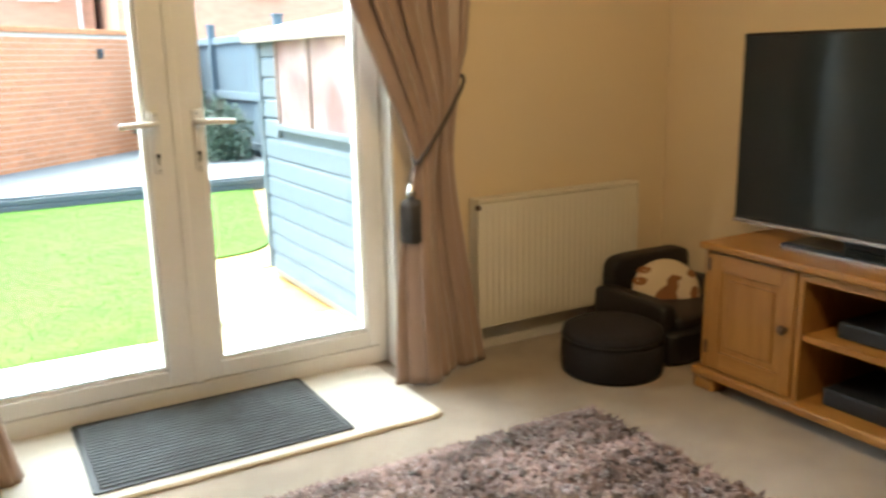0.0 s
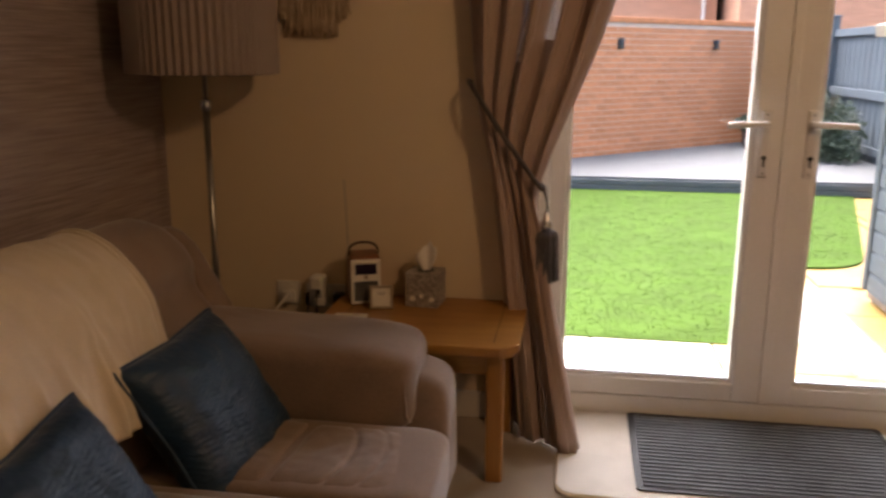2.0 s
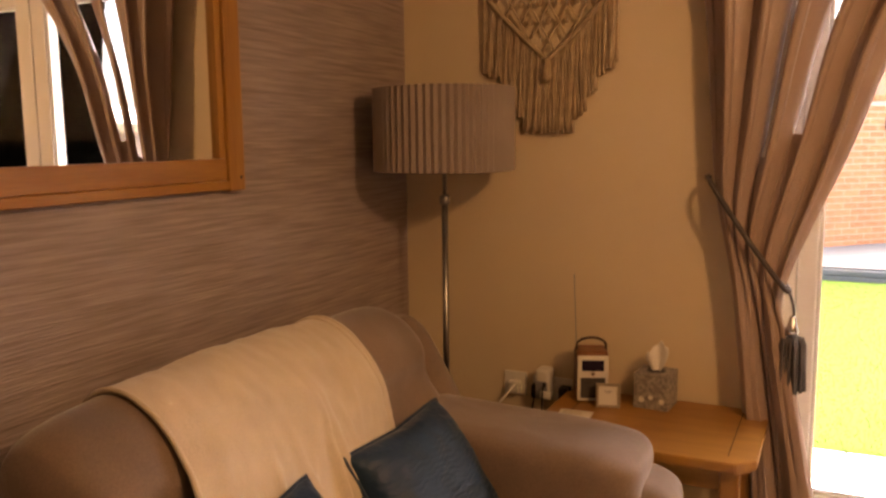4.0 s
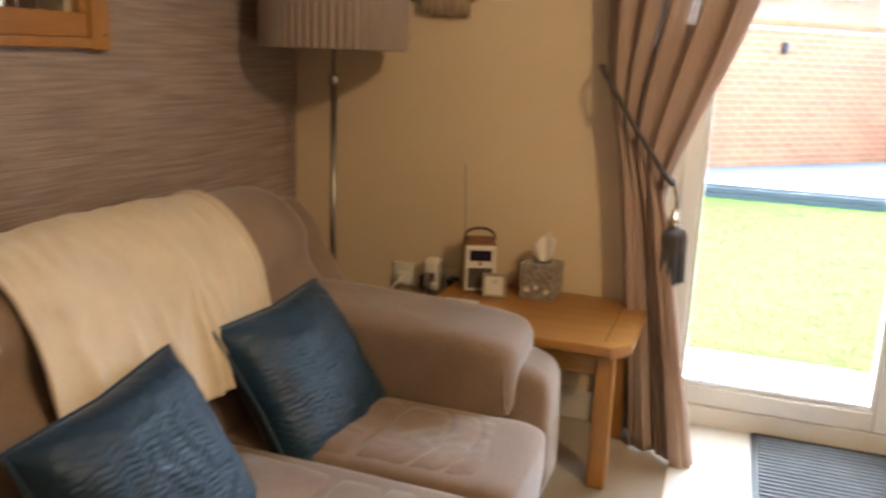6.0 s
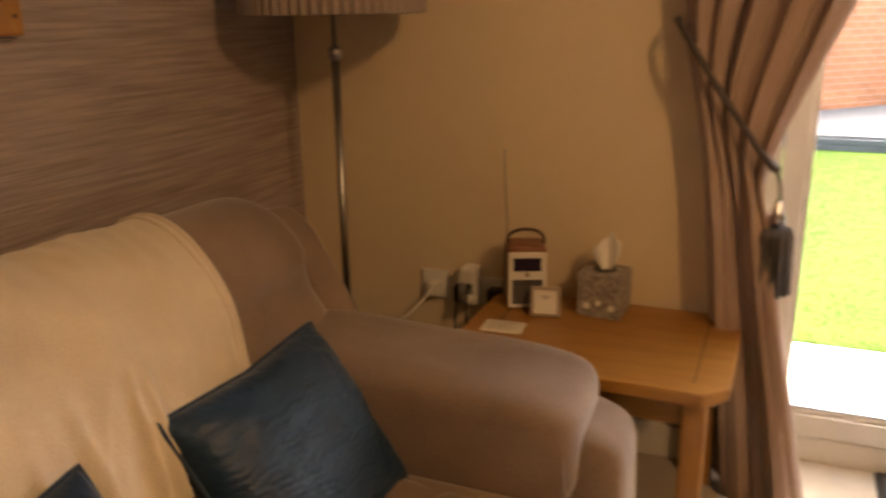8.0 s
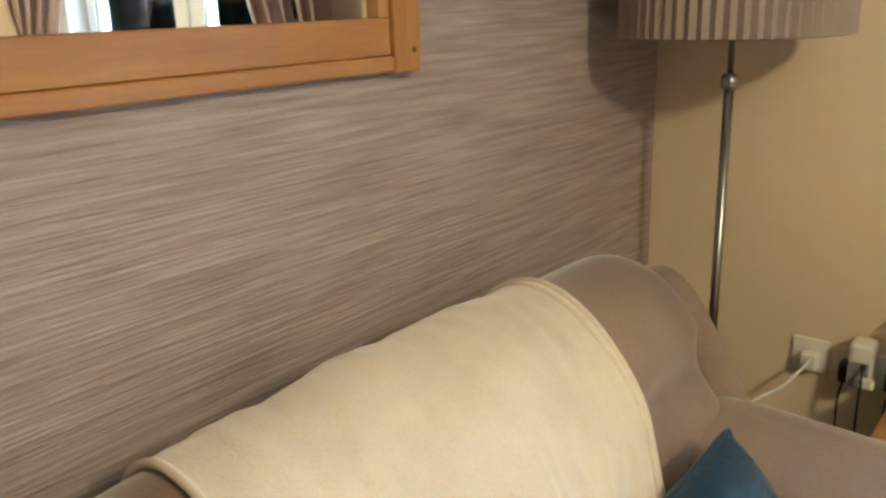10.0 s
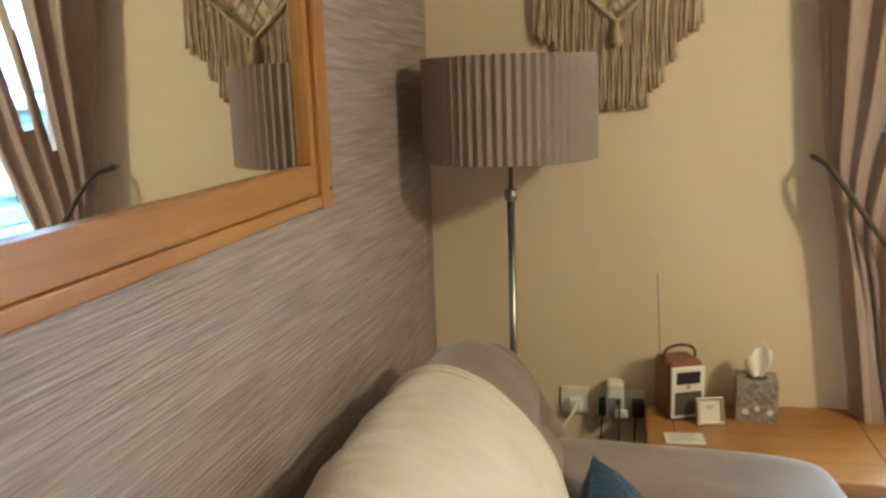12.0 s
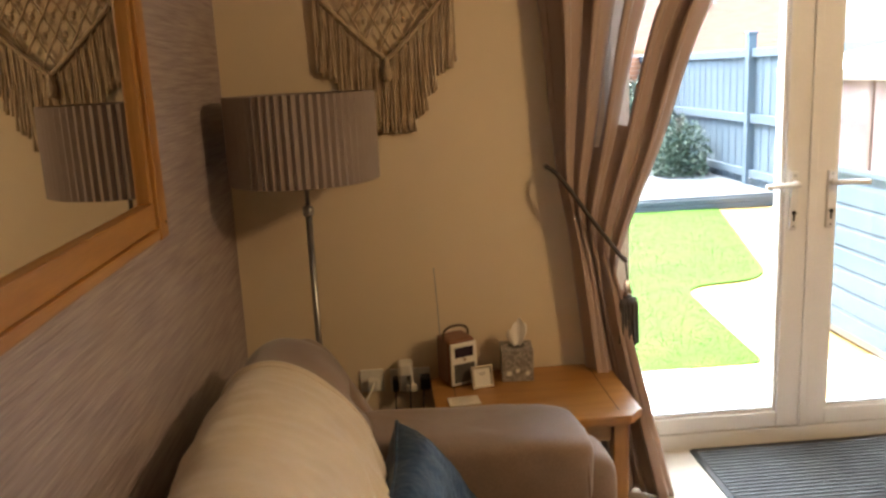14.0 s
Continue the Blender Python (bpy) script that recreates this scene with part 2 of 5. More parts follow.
def box(x0, x1, y0, y1, z0, z1, bevel=0.0, bm=None, seg=2, m=None):
    """A box between two corners, its edges rounded by bevel."""
    own = bmesh.new()
    bmesh.ops.create_cube(own, size=1.0)
    for v in own.verts:
        v.co = Vector(((x0 + x1) / 2 + v.co.x * (x1 - x0), (y0 + y1) / 2 + v.co.y * (y1 - y0), (z0 + z1) / 2 + v.co.z * (z1 - z0)))
    if bevel:
        bmesh.ops.bevel(own, geom=own.edges[:], offset=bevel, segments=seg, affect="EDGES", profile=0.5)
    if m is not None:
        bmesh.ops.transform(own, matrix=m, verts=own.verts[:])
    if bm is None:
        return own
    tmp = bpy.data.meshes.new("tmp")
    own.to_mesh(tmp)
    own.free()
    bm.from_mesh(tmp)
    bpy.data.meshes.remove(tmp)
    return bm


def grid(fn, nu, nv, bm=None, close_u=False, close_v=False):
    """A sheet of quads through fn(u, v), u and v from 0 to 1."""
    bm = bm or bmesh.new()
    rows = []
    for j in range(nv if close_v else nv + 1):
        rows.append([bm.verts.new(fn(i / nu, j / nv)) for i in range(nu if close_u else nu + 1)])
    for j in range(nv):
        a, b = rows[j], rows[(j + 1) % len(rows)]
        for i in range(nu):
            k = (i + 1) % len(a)
            bm.faces.new((a[i], a[k], b[k], b[i]))
    return bm


def lathe(profile, x, y, n=24, bm=None):
    """A turned body round an upright axis at x, y; profile: (radius, height) rows, closed by caps."""
    bm = bm or bmesh.new()
    rings = [[bm.verts.new((x + r * math.cos(2 * math.pi * i / n), y + r * math.sin(2 * math.pi * i / n), z)) for i in range(n)] for r, z in profile]
    for a, b in zip(rings, rings[1:]):
        for i in range(n):
            bm.faces.new((a[i], a[(i + 1) % n], b[(i + 1) % n], b[i]))
    bm.faces.new(rings[0])
    bm.faces.new(rings[-1][::-1])
    return bm


def tube(points, r, n=8, bm=None, taper=None):
    """A round rod along points."""
    bm = bm or bmesh.new()
    pts = [Vector(p) for p in points]
    rings = []
    for i, p in enumerate(pts):
        d = (pts[min(i + 1, len(pts) - 1)] - pts[max(i - 1, 0)]).normalized()
        a = d.cross(Vector((0.31, 0.17, 0.93)) if abs(d.z) < 0.95 else Vector((1, 0, 0))).normalized()
        b = d.cross(a)
        rr = r * (taper[i] if taper else 1)
        rings.append([bm.verts.new(p + rr * (math.cos(2 * math.pi * k / n) * a + math.sin(2 * math.pi * k / n) * b)) for k in range(n)])
    for a, b in zip(rings, rings[1:]):
        for k in range(n):
            bm.faces.new((a[k], a[(k + 1) % n], b[(k + 1) % n], b[k]))
    bm.faces.new(rings[0])
    bm.faces.new(rings[-1][::-1])
    return bm


def spline(pts, n):
    """n + 1 points on a smooth line through pts."""
    pts = [Vector(p) for p in pts]
    q = [2 * pts[0] - pts[1], *pts, 2 * pts[-1] - pts[-2]]
    out = []
    for i in range(n + 1):
        s = i / n * (len(pts) - 1)
        k = min(int(s), len(pts) - 2)
        t = s - k
        a, b, c, d = q[k:k + 4]
        out.append(0.5 * ((2 * b) + (c - a) * t + (2 * a - 5 * b + 4 * c - d) * t * t + (3 * b - a - 3 * c + d) * t ** 3))
    return out


def puff(cx, cy, cz, sx, sy, sz, e=0.35, m=None, wrinkle=0.006, seed=0.0, nu=40, nv=24, freq=6.0):
    """A padded, rounded block of full size sx, sy, sz, with slight unevenness; e: 1 is an ellipsoid, near 0 a box."""
    def f(u, v):
        a, b = (u - 0.5) * 2 * math.pi, (v - 0.5) * math.pi
        pw = lambda w: math.copysign(abs(w) ** e, w)
        p = Vector((pw(math.cos(a)) * pw(math.cos(b)) * sx / 2, pw(math.sin(a)) * pw(math.cos(b)) * sy / 2, pw(math.sin(b)) * sz / 2))
        k = noise.noise(p * freq + Vector((seed, seed * 2, 0))) * wrinkle + noise.noise(p * freq * 3 + Vector((0, seed, seed))) * wrinkle * 0.35
        p += p.normalized() * k
        if m is not None:
            p = m @ p
        return p + Vector((cx, cy, cz))
    bm = grid(f, nu, nv, close_u=True)
    bmesh.ops.remove_doubles(bm, verts=bm.verts[:], dist=1e-5)
    return bm


def solid(ob, t, offset=0.0):
    md = ob.modifiers.new("thickness", "SOLIDIFY")
    md.thickness, md.offset = t, offset
    return ob


# ---- the room ----
W, BACK, TOP = 4.40, -7.2, 2.40
DL, DR, DT = 1.31, 2.93, 2.10
floor = tagged(link("floor", box(0, W, BACK, 0.0, -0.2, 0.0), "carpet"), "beige short-pile fitted carpet, slightly trodden", "floor", kind="structure")
bm = box(DL, DR, 0.0, 0.30, -0.2, -0.002)
tagged(link("floor_threshold", bm, "carpet"), "beige carpet running into the doorway", "floor", kind="structure")
bm = box(-0.3, DL, 0.0, 0.30, -0.2, TOP)
box(DR, W + 0.3, 0.0, 0.30, -0.2, TOP, bm=bm)
box(DL, DR, 0.0, 0.30, DT, TOP, bm=bm)
tagged(link("wall_north", bm, "wall"), "cream painted plaster wall with a doorway", "wall", kind="structure")
tagged(link("wall_west", box(-0.3, 0, BACK, 0, -0.2, TOP), "paper"), "taupe wall covered in horizontally ribbed wallpaper", "wall", kind="structure")
tagged(link("wall_east", box(W, W + 0.3, BACK, 0, -0.2, TOP), "wall"), "cream painted plaster wall", "wall", kind="structure")
tagged(link("wall_south", box(-0.3, W + 0.3, BACK - 0.3, BACK, -0.2, TOP), "wall"), "cream painted plaster wall", "wall", kind="structure")
tagged(link("ceiling", box(-0.3, W + 0.3, BACK - 0.3, 0.3, TOP, TOP + 0.2), "ceiling"), "white painted ceiling", "ceiling", kind="structure")


def skirting(name, x0, x1, y0, y1):
    bm = box(x0, x1, y0, y1, 0, 0.10, 0.004)
    tagged(link(name, bm, "whitepaint"), "white painted skirting board", "baseboard", kind="structure")


skirting("baseboard_west", 0.0, 0.016, BACK, -0.016)
skirting("baseboard_north_a", 0.0, DL - 0.005, -0.016, 0.0)
skirting("baseboard_north_b", DR + 0.005, W, -0.016, 0.0)
skirting("baseboard_east", W - 0.016, W, BACK, -0.016)
skirting("baseboard_south", 0.016, W - 0.016, BACK, BACK + 0.016)


# ---- garden doors ----
def french_doors():
    d = thing("door_1", "white plastic double garden doors, closed, with clear glass", "door", kind="structure")
    part("outer_frame", box(DL, DL + 0.045, 0.10, 0.17, 0.0, DT, 0.004), "upvc", d)
    part("outer_frame", box(DR - 0.045, DR, 0.10, 0.17, 0.0, DT, 0.004), "upvc", d)
    part("outer_frame", box(DL + 0.045, DR - 0.045, 0.10, 0.17, DT - 0.05, DT, 0.004), "upvc", d)
    part("threshold", box(DL + 0.045, DR - 0.045, 0.095, 0.175, 0.0, 0.078, 0.006), "upvc", d)
    mid = (DL + DR) / 2
    for x0, x1, g0, g1, s in ((DL + 0.047, mid - 0.003, 1.428, 2.002, -1), (mid + 0.003, DR - 0.047, 2.225, 2.816, 1)):
        leaf = part("door_leaf", box(x0, g0 - 0.014, 0.09, 0.158, 0.082, DT - 0.054, 0.005), "upvc", d)
        part("stile", box(g1 + 0.014, x1, 0.09, 0.158, 0.082, DT - 0.054, 0.005), "upvc", leaf)
        part("bottom_rail", box(g0 - 0.0135, g1 + 0.0135, 0.092, 0.157, 0.082, 0.146, 0.004), "upvc", leaf)
        part("top_rail", box(g0 - 0.0135, g1 + 0.0135, 0.092, 0.157, DT - 0.13, DT - 0.054, 0.004), "upvc", leaf)
        b = bmesh.new()
        for q in ((g0 - 0.013, g0, 0.147, DT - 0.131), (g1, g1 + 0.013, 0.147, DT - 0.131)):
            box(q[0], q[1], 0.10, 0.15, q[2], q[3], 0.003, b)
        box(g0, g1, 0.10, 0.15, 0.147, 0.16, 0.003, b)
        box(g0, g1, 0.10, 0.15, DT - 0.144, DT - 0.131, 0.003, b)
        part("glazing_bead", b, "upvc", leaf)
        b = bmesh.new()
        box(g0 + 0.0005, g1 - 0.0005, 0.101, 0.104, 0.161, 0.165, 0, b)
        part("gasket", b, "dark", leaf, "black rubber gasket")
        pane = part("pane", box(g0 + 0.0005, g1 - 0.0005, 0.128, 0.134, 0.1605, DT - 0.1445), "glass", leaf, "clear glass pane")
        pane.visible_shadow = False
        hx = mid + s * 0.072
        h = part("door_handle", box(hx - 0.016, hx + 0.016, 0.078, 0.0898, 0.88, 1.10, 0.005), "handle", d, "white lever handle on a long backplate")
        b = tube([(hx, 0.08, 1.055), (hx, 0.045, 1.055)], 0.011, 12)
        pts = spline([(hx, 0.045, 1.055), (hx + s * 0.03, 0.036, 1.056), (hx + s * 0.075, 0.036, 1.055), (hx + s * 0.125, 0.042, 1.052)], 10)
        tube(pts, 0.0105, 10, b)
        part("lever", b, "handle", h, smooth=True)
        b = lathe([(0.008, 0), (0.008, 0.006)], 0, 0, 12)
        bmesh.ops.transform(b, matrix=Matrix.Translation((hx, 0.0785, 0.945)) @ Matrix.Rotation(radians(90), 4, "X"), verts=b.verts[:])
        box(hx - 0.0025, hx + 0.0025, 0.0725, 0.078, 0.915, 0.938, 0, b)
        part("keyhole", b, "dark", h, "dark lock cylinder")
        for z in (1.085, 0.893):
            part("screw", lathe([(0.004, 0), (0.004, 0.003)], 0, 0, 8), "greyplastic", h).matrix_local = Matrix.Translation((hx, 0.0785, z)) @ Matrix.Rotation(radians(90), 4, "X")
    part("centre_bead", box(mid - 0.016, mid + 0.016, 0.080, 0.0898, 0.083, DT - 0.056, 0.004), "upvc", d)
    b = box(DL, DL + 0.012, 0.0, 0.10, 0, DT, 0)
    box(DR - 0.012, DR, 0.0, 0.10, 0, DT, 0, b)
    box(DL + 0.012, DR - 0.012, 0.0, 0.10, DT - 0.012, DT, 0, b)
    tagged(link("trim_reveal", b, "whitepaint"), "white painted door reveal", "trim", kind="structure")


french_doors()


def flat_rounded(x0, x1, y0, y1, z0, z1, r):
    """A thin slab with rounded corners in plan."""
    bm = bmesh.new()
    ring = []
    for cx, cy, a0 in ((x1 - r, y1 - r, 0), (x0 + r, y1 - r, 90), (x0 + r, y0 + r, 180), (x1 - r, y0 + r, 270)):
        for k in range(7):
            a = radians(a0 + 15 * k)
            ring.append((cx + r * math.cos(a), cy + r * math.sin(a)))
    lo = [bm.verts.new((x, y, z0)) for x, y in ring]
    hi = [bm.verts.new((x, y, z1)) for x, y in ring]
    bm.faces.new(hi)
    bm.faces.new(lo[::-1])
    for i in range(len(ring)):
        k = (i + 1) % len(ring)
        bm.faces.new((lo[i], lo[k], hi[k], hi[i]))
    bmesh.ops.bevel(bm, geom=[e for e in bm.edges if all(v.co.z > z1 - 1e-6 for v in e.verts)], offset=min(0.004, (z1 - z0) * 0.6), segments=2, affect="EDGES")
    return bm


runner = thing("carpet_runner", "cream pile runner laid inside the garden doors", "rug")
part("carpet_body", flat_rounded(1.425, 2.835, -0.515, 0.085, 0.0, 0.013, 0.05), "runner", runner)
edge = []
for cx, cy, a0 in ((2.785, 0.035, 0), (1.475, 0.035, 90), (1.475, -0.465, 180), (2.785, -0.465, 270)):
    edge += [(cx + 0.0505 * math.cos(radians(a0 + 15 * k)), cy + 0.0505 * math.sin(radians(a0 + 15 * k)), 0.006) for k in range(7)]
part("bound_edge", tube(edge + edge[:1], 0.0055, 6), "creamfab", runner, "stitched cream binding")
mat_ob = thing("door_mat", "charcoal ribbed door mat on the cream runner", "doormat")
part("mat_border", flat_rounded(1.66, 2.507, -0.468, 0.082, 0.0132, 0.019, 0.01), "matedge", mat_ob, "black rubber border")
bm = bmesh.new()
n_rib = 21
for i in range(n_rib):
    y = -0.448 + i * (0.51 / n_rib)
    box(1.68, 2.487, y, y + 0.0125, 0.0188, 0.0245, 0.0020, bm, 1)
part("ribs", bm, "matgrey", mat_ob)


# ---- curtains ----
def curtain(name, rows, pleats, seed, label, wall_edge, slits=()):
    """rows: (z and x of one edge, z and x of the other, y, depth of the folds), from the top down; wall_edge: the u of the edge beside the wall; slits: gaps between the folds."""
    th = thing(name, label, "curtain", "pair of curtains")
    R = spline([(r[0], r[1], r[4]) for r in rows], 80)
    Q = spline([(r[2], r[3], r[5]) for r in rows], 80)

    def f(u, v):
        k = min(int(v * 80 + 0.5), 80)
        a, b = R[k], Q[k]
        uu = u + 0.012 * math.sin(5 * u + seed)
        ph = 2 * math.pi * pleats * (uu + 0.05 * noise.noise(Vector((uu * 4, v * 1.6, seed + 7))))
        w = abs(b.y - a.y)
        x = a.y + (b.y - a.y) * uu + 0.25 * w / pleats * math.sin(2 * ph + 0.5)
        z = a.x + (b.x - a.x) * uu
        am = b.z * (0.75 + 0.4 * noise.noise(Vector((uu * 7, v * 1.5, seed))))
        low = 0.5 + 0.5 * math.tanh((v - 0.66) * 14)
        near = 1 - abs(u - wall_edge)
        broad = 0.034 * math.sin(2 * math.pi * 1.7 * uu + seed * 2 + 1.2 * noise.noise(Vector((uu * 2, v * 3, seed))))
        back = (-0.045 - a.z) * low * near ** 3
        y = a.z + back + am * (1 - 0.62 * low) * math.sin(ph) + broad * low + 0.010 * noise.noise(Vector((uu * 9, v * 5, seed + 3)))
        return (x, y, z)
    bm = grid(f, pleats * 14, 80)
    bm.faces.ensure_lookup_table()
    gone = []
    for j in range(30):
        for c0, last in slits:
            if j < last:
                gone += [bm.faces[j * pleats * 14 + c0 + q] for q in range(3 if j < last * 0.5 else 2)]
    bmesh.ops.delete(bm, geom=gone, context="FACES")
    c = part("fabric", bm, "curtain", th, smooth=True)
    solid(c, 0.004)
    return th


left_rows = [(2.19, 0.98, 2.19, 1.93, -0.105, 0.046), (1.70, 1.06, 1.68, 1.615, -0.105, 0.046), (1.42, 1.09, 1.24, 1.465, -0.10, 0.038),
             (1.17, 1.12, 0.86, 1.332, -0.095, 0.020), (0.90, 1.17, 0.70, 1.345, -0.10, 0.026), (0.50, 1.215, 0.45, 1.395, -0.135, 0.032), (0.012, 1.265, 0.012, 1.49, -0.235, 0.036)]
right_rows = [(2.19, 2.36, 2.19, 3.30, -0.105, 0.046), (1.47, 2.715, 1.47, 3.21, -0.115, 0.046), (1.10, 2.87, 1.30, 3.19, -0.12, 0.028),
              (0.87, 2.955, 1.18, 3.16, -0.12, 0.020), (0.72, 2.935, 0.90, 3.14, -0.13, 0.026), (0.45, 2.89, 0.50, 3.20, -0.15, 0.036), (0.012, 2.835, 0.012, 3.285, -0.225, 0.038)]
cl = curtain("curtain", left_rows, 5, 1.3, "taupe satin curtain gathered by a tieback, full length", 0, ((33, 30), (47, 26)))
cr = curtain("curtain", right_rows, 4, 4.1, "taupe satin curtain gathered by a tieback, full length", 1)


def tieback(th, a, b, y, side):
    """A cord from the wall hook at a round the fabric to b, with a tassel below b."""
    a, b = Vector(a), Vector(b)
    m = (a + b) / 2
    pts = spline([a, Vector((a.x + 0.12 * (b.x - a.x), y - 0.025, a.z - 0.03)), Vector((m.x, y - 0.050, m.z - 0.005)), Vector((b.x - 0.02 * side, y - 0.045, b.z + 0.015)), b,
                  Vector((b.x - 0.03 * side, y + 0.030, b.z + 0.03)), Vector((m.x, y + 0.040, m.z + 0.03))], 50)
    tb = part("tieback", tube(pts, 0.008, 8), "rope", th, "dark twisted cord tieback", smooth=True)
    part("hook", lathe([(0.006, 0), (0.006, abs(a.y)), (0.012, abs(a.y) + 0.002), (0.012, abs(a.y) + 0.008)], 0, 0, 10), "bead", tb).matrix_local = Matrix.Translation((a.x, 0, a.z)) @ Matrix.Rotation(radians(90), 4, "X")
    tx, ty = b.x + 0.012 * side, b.y + 0.02
    part("cord", tube(spline([b, (tx, ty, b.z - 0.05), (tx + 0.003, ty, b.z - 0.10), (tx, ty, b.z - 0.14)], 12), 0.004, 6), "rope", tb)
    part("bead", lathe([(0.004, b.z - 0.15), (0.016, b.z - 0.14), (0.022, b.z - 0.125), (0.014, b.z - 0.11), (0.009, b.z - 0.085), (0.004, b.z - 0.08)], tx, ty, 14), "bead", tb, "silvery bead", True)
    zt = b.z - 0.15
    b2 = bmesh.new()
    for k in range(46):
        an, rr = k * 2.399, 0.042 * math.sqrt((k + 0.5) / 46)
        dx, dy = rr * math.cos(an), rr * math.sin(an)
        tube([(tx + dx * 0.75, ty + dy * 0.75, zt + 0.004), (tx + dx * 0.98, ty + dy * 0.98, zt - 0.018), (tx + dx * 1.08, ty + dy * 1.08, zt - 0.160 - 0.003 * math.sin(k * 5.1))], 0.0046, 5, b2)
    part("tassel", b2, "tassel", tb, "dark grey thread tassel", True)


tieback(cl, (1.092, -0.03, 1.185), (1.345, -0.125, 0.858), -0.095, 1)
tieback(cr, (3.20, -0.03, 1.20), (2.945, -0.15, 0.872), -0.12, -1)
rail = thing("curtain_rail", "white curtain track above the garden doors", "curtain rail")
part("track", box(0.93, 3.35, -0.125, -0.085, 2.185, 2.215, 0.005), "whitepaint", rail)
for x in (1.0, 2.12, 3.25):
    part("bracket", box(x - 0.012, x + 0.012, -0.11, -0.001, 2.2155, 2.24, 0.003), "whitepaint", rail)


# ---- ceiling lamp ----
cl_ob = thing("ceiling_lamp", "plain white ceiling lamp, lit", "ceiling lamp")
part("canopy", lathe([(0.05, TOP - 0.03), (0.05, TOP - 0.001)], 2.5, -1.9, 20), "whitepaint", cl_ob)
part("cable", tube([(2.5, -1.9, TOP - 0.03), (2.5, -1.9, 2.26)], 0.004, 6), "whitepaint", cl_ob)
part("holder", lathe([(0.02, 2.225), (0.022, 2.26)], 2.5, -1.9, 14), "whitepaint", cl_ob)


# ---- radiator ----
def radiator():
    r = thing("radiator", "ivory panel radiator with vertical flutes, fixed under the wall", "radiator")
    x0, x1, z0, z1, yf = 3.262, 4.152, 0.127, 0.688, -0.09
    n = 27
    pitch = (x1 - x0 - 0.04) / n

    def f(u, v):
        x = x0 + 0.02 + (x1 - x0 - 0.04) * u
        e = min(1, min(v, 1 - v) * 14)
        fl = 0.5 - 0.5 * math.cos(2 * math.pi * (x - x0 - 0.02) / pitch)
        return (x, yf - 0.0032 * e * min(1.0, 1.6 * fl), z0 + 0.01 + (z1 - z0 - 0.035) * v)
    bm = grid(f, n * 8, 30)
    p = part("front_panel", bm, "radiator", r, smooth=True)
    box_bm = box(x0 + 0.004, x1 - 0.004, yf + 0.001, yf + 0.012, z0, z1 - 0.02, 0.003)
    part("panel_body", box_bm, "radiator", r)
    part("rear_panel", box(x0 + 0.01, x1 - 0.01, -0.040, -0.028, z0, z1 - 0.02, 0.003), "radiator", r)
    for x in (x0, x1 - 0.004):
        part("side_cover", box(x, x + 0.004, yf - 0.004, -0.028, z0 + 0.01, z1 - 0.002, 0.001), "radiator", r)
    b = box(x0, x1, yf - 0.006, yf + 0.006, z1 - 0.015, z1, 0.002)
    box(x0, x1, -0.036, -0.028, z1 - 0.015, z1, 0.002, b)
    for i in range(60):
        xx = x0 + 0.01 + i * (x1 - x0 - 0.02) / 59
        box(xx - 0.0035, xx + 0.0035, yf + 0.005, -0.035, z1 - 0.004, z1 - 0.001, 0, b)
    part("top_grille", b, "radiator", r)
    for x in (x0 + 0.15, x1 - 0.15):
        part("bracket", box(x - 0.015, x + 0.015, -0.028, -0.001, z0 + 0.05, z1 - 0.06), "radiator", r)
    for x in (x0 - 0.03, x1 + 0.03):
        pb = part("pipe", tube(spline([(x, -0.06, 0.0), (x, -0.06, 0.14), (x + (0.02 if x < 3.5 else -0.02), -0.06, 0.16)], 8), 0.0075, 10), "whitepaint", r, "white painted pipe")
        part("valve", lathe([(0.014, 0.12), (0.02, 0.13), (0.02, 0.19), (0.015, 0.20)], x, -0.06, 12), "whitepaint", pb)
    b = lathe([(0.012, 0), (0.012, 0.012)], 0, 0, 12)
    part("bleed_cap", b, "strap", r, "brown end cap").matrix_local = Matrix.Translation((x0 + 0.0, yf + 0.0, z1 - 0.035)) @ Matrix.Rotation(radians(90), 4, "X")


radiator()


# ---- television corner ----
TV_AT = (0.0, -0.055, 0.0)


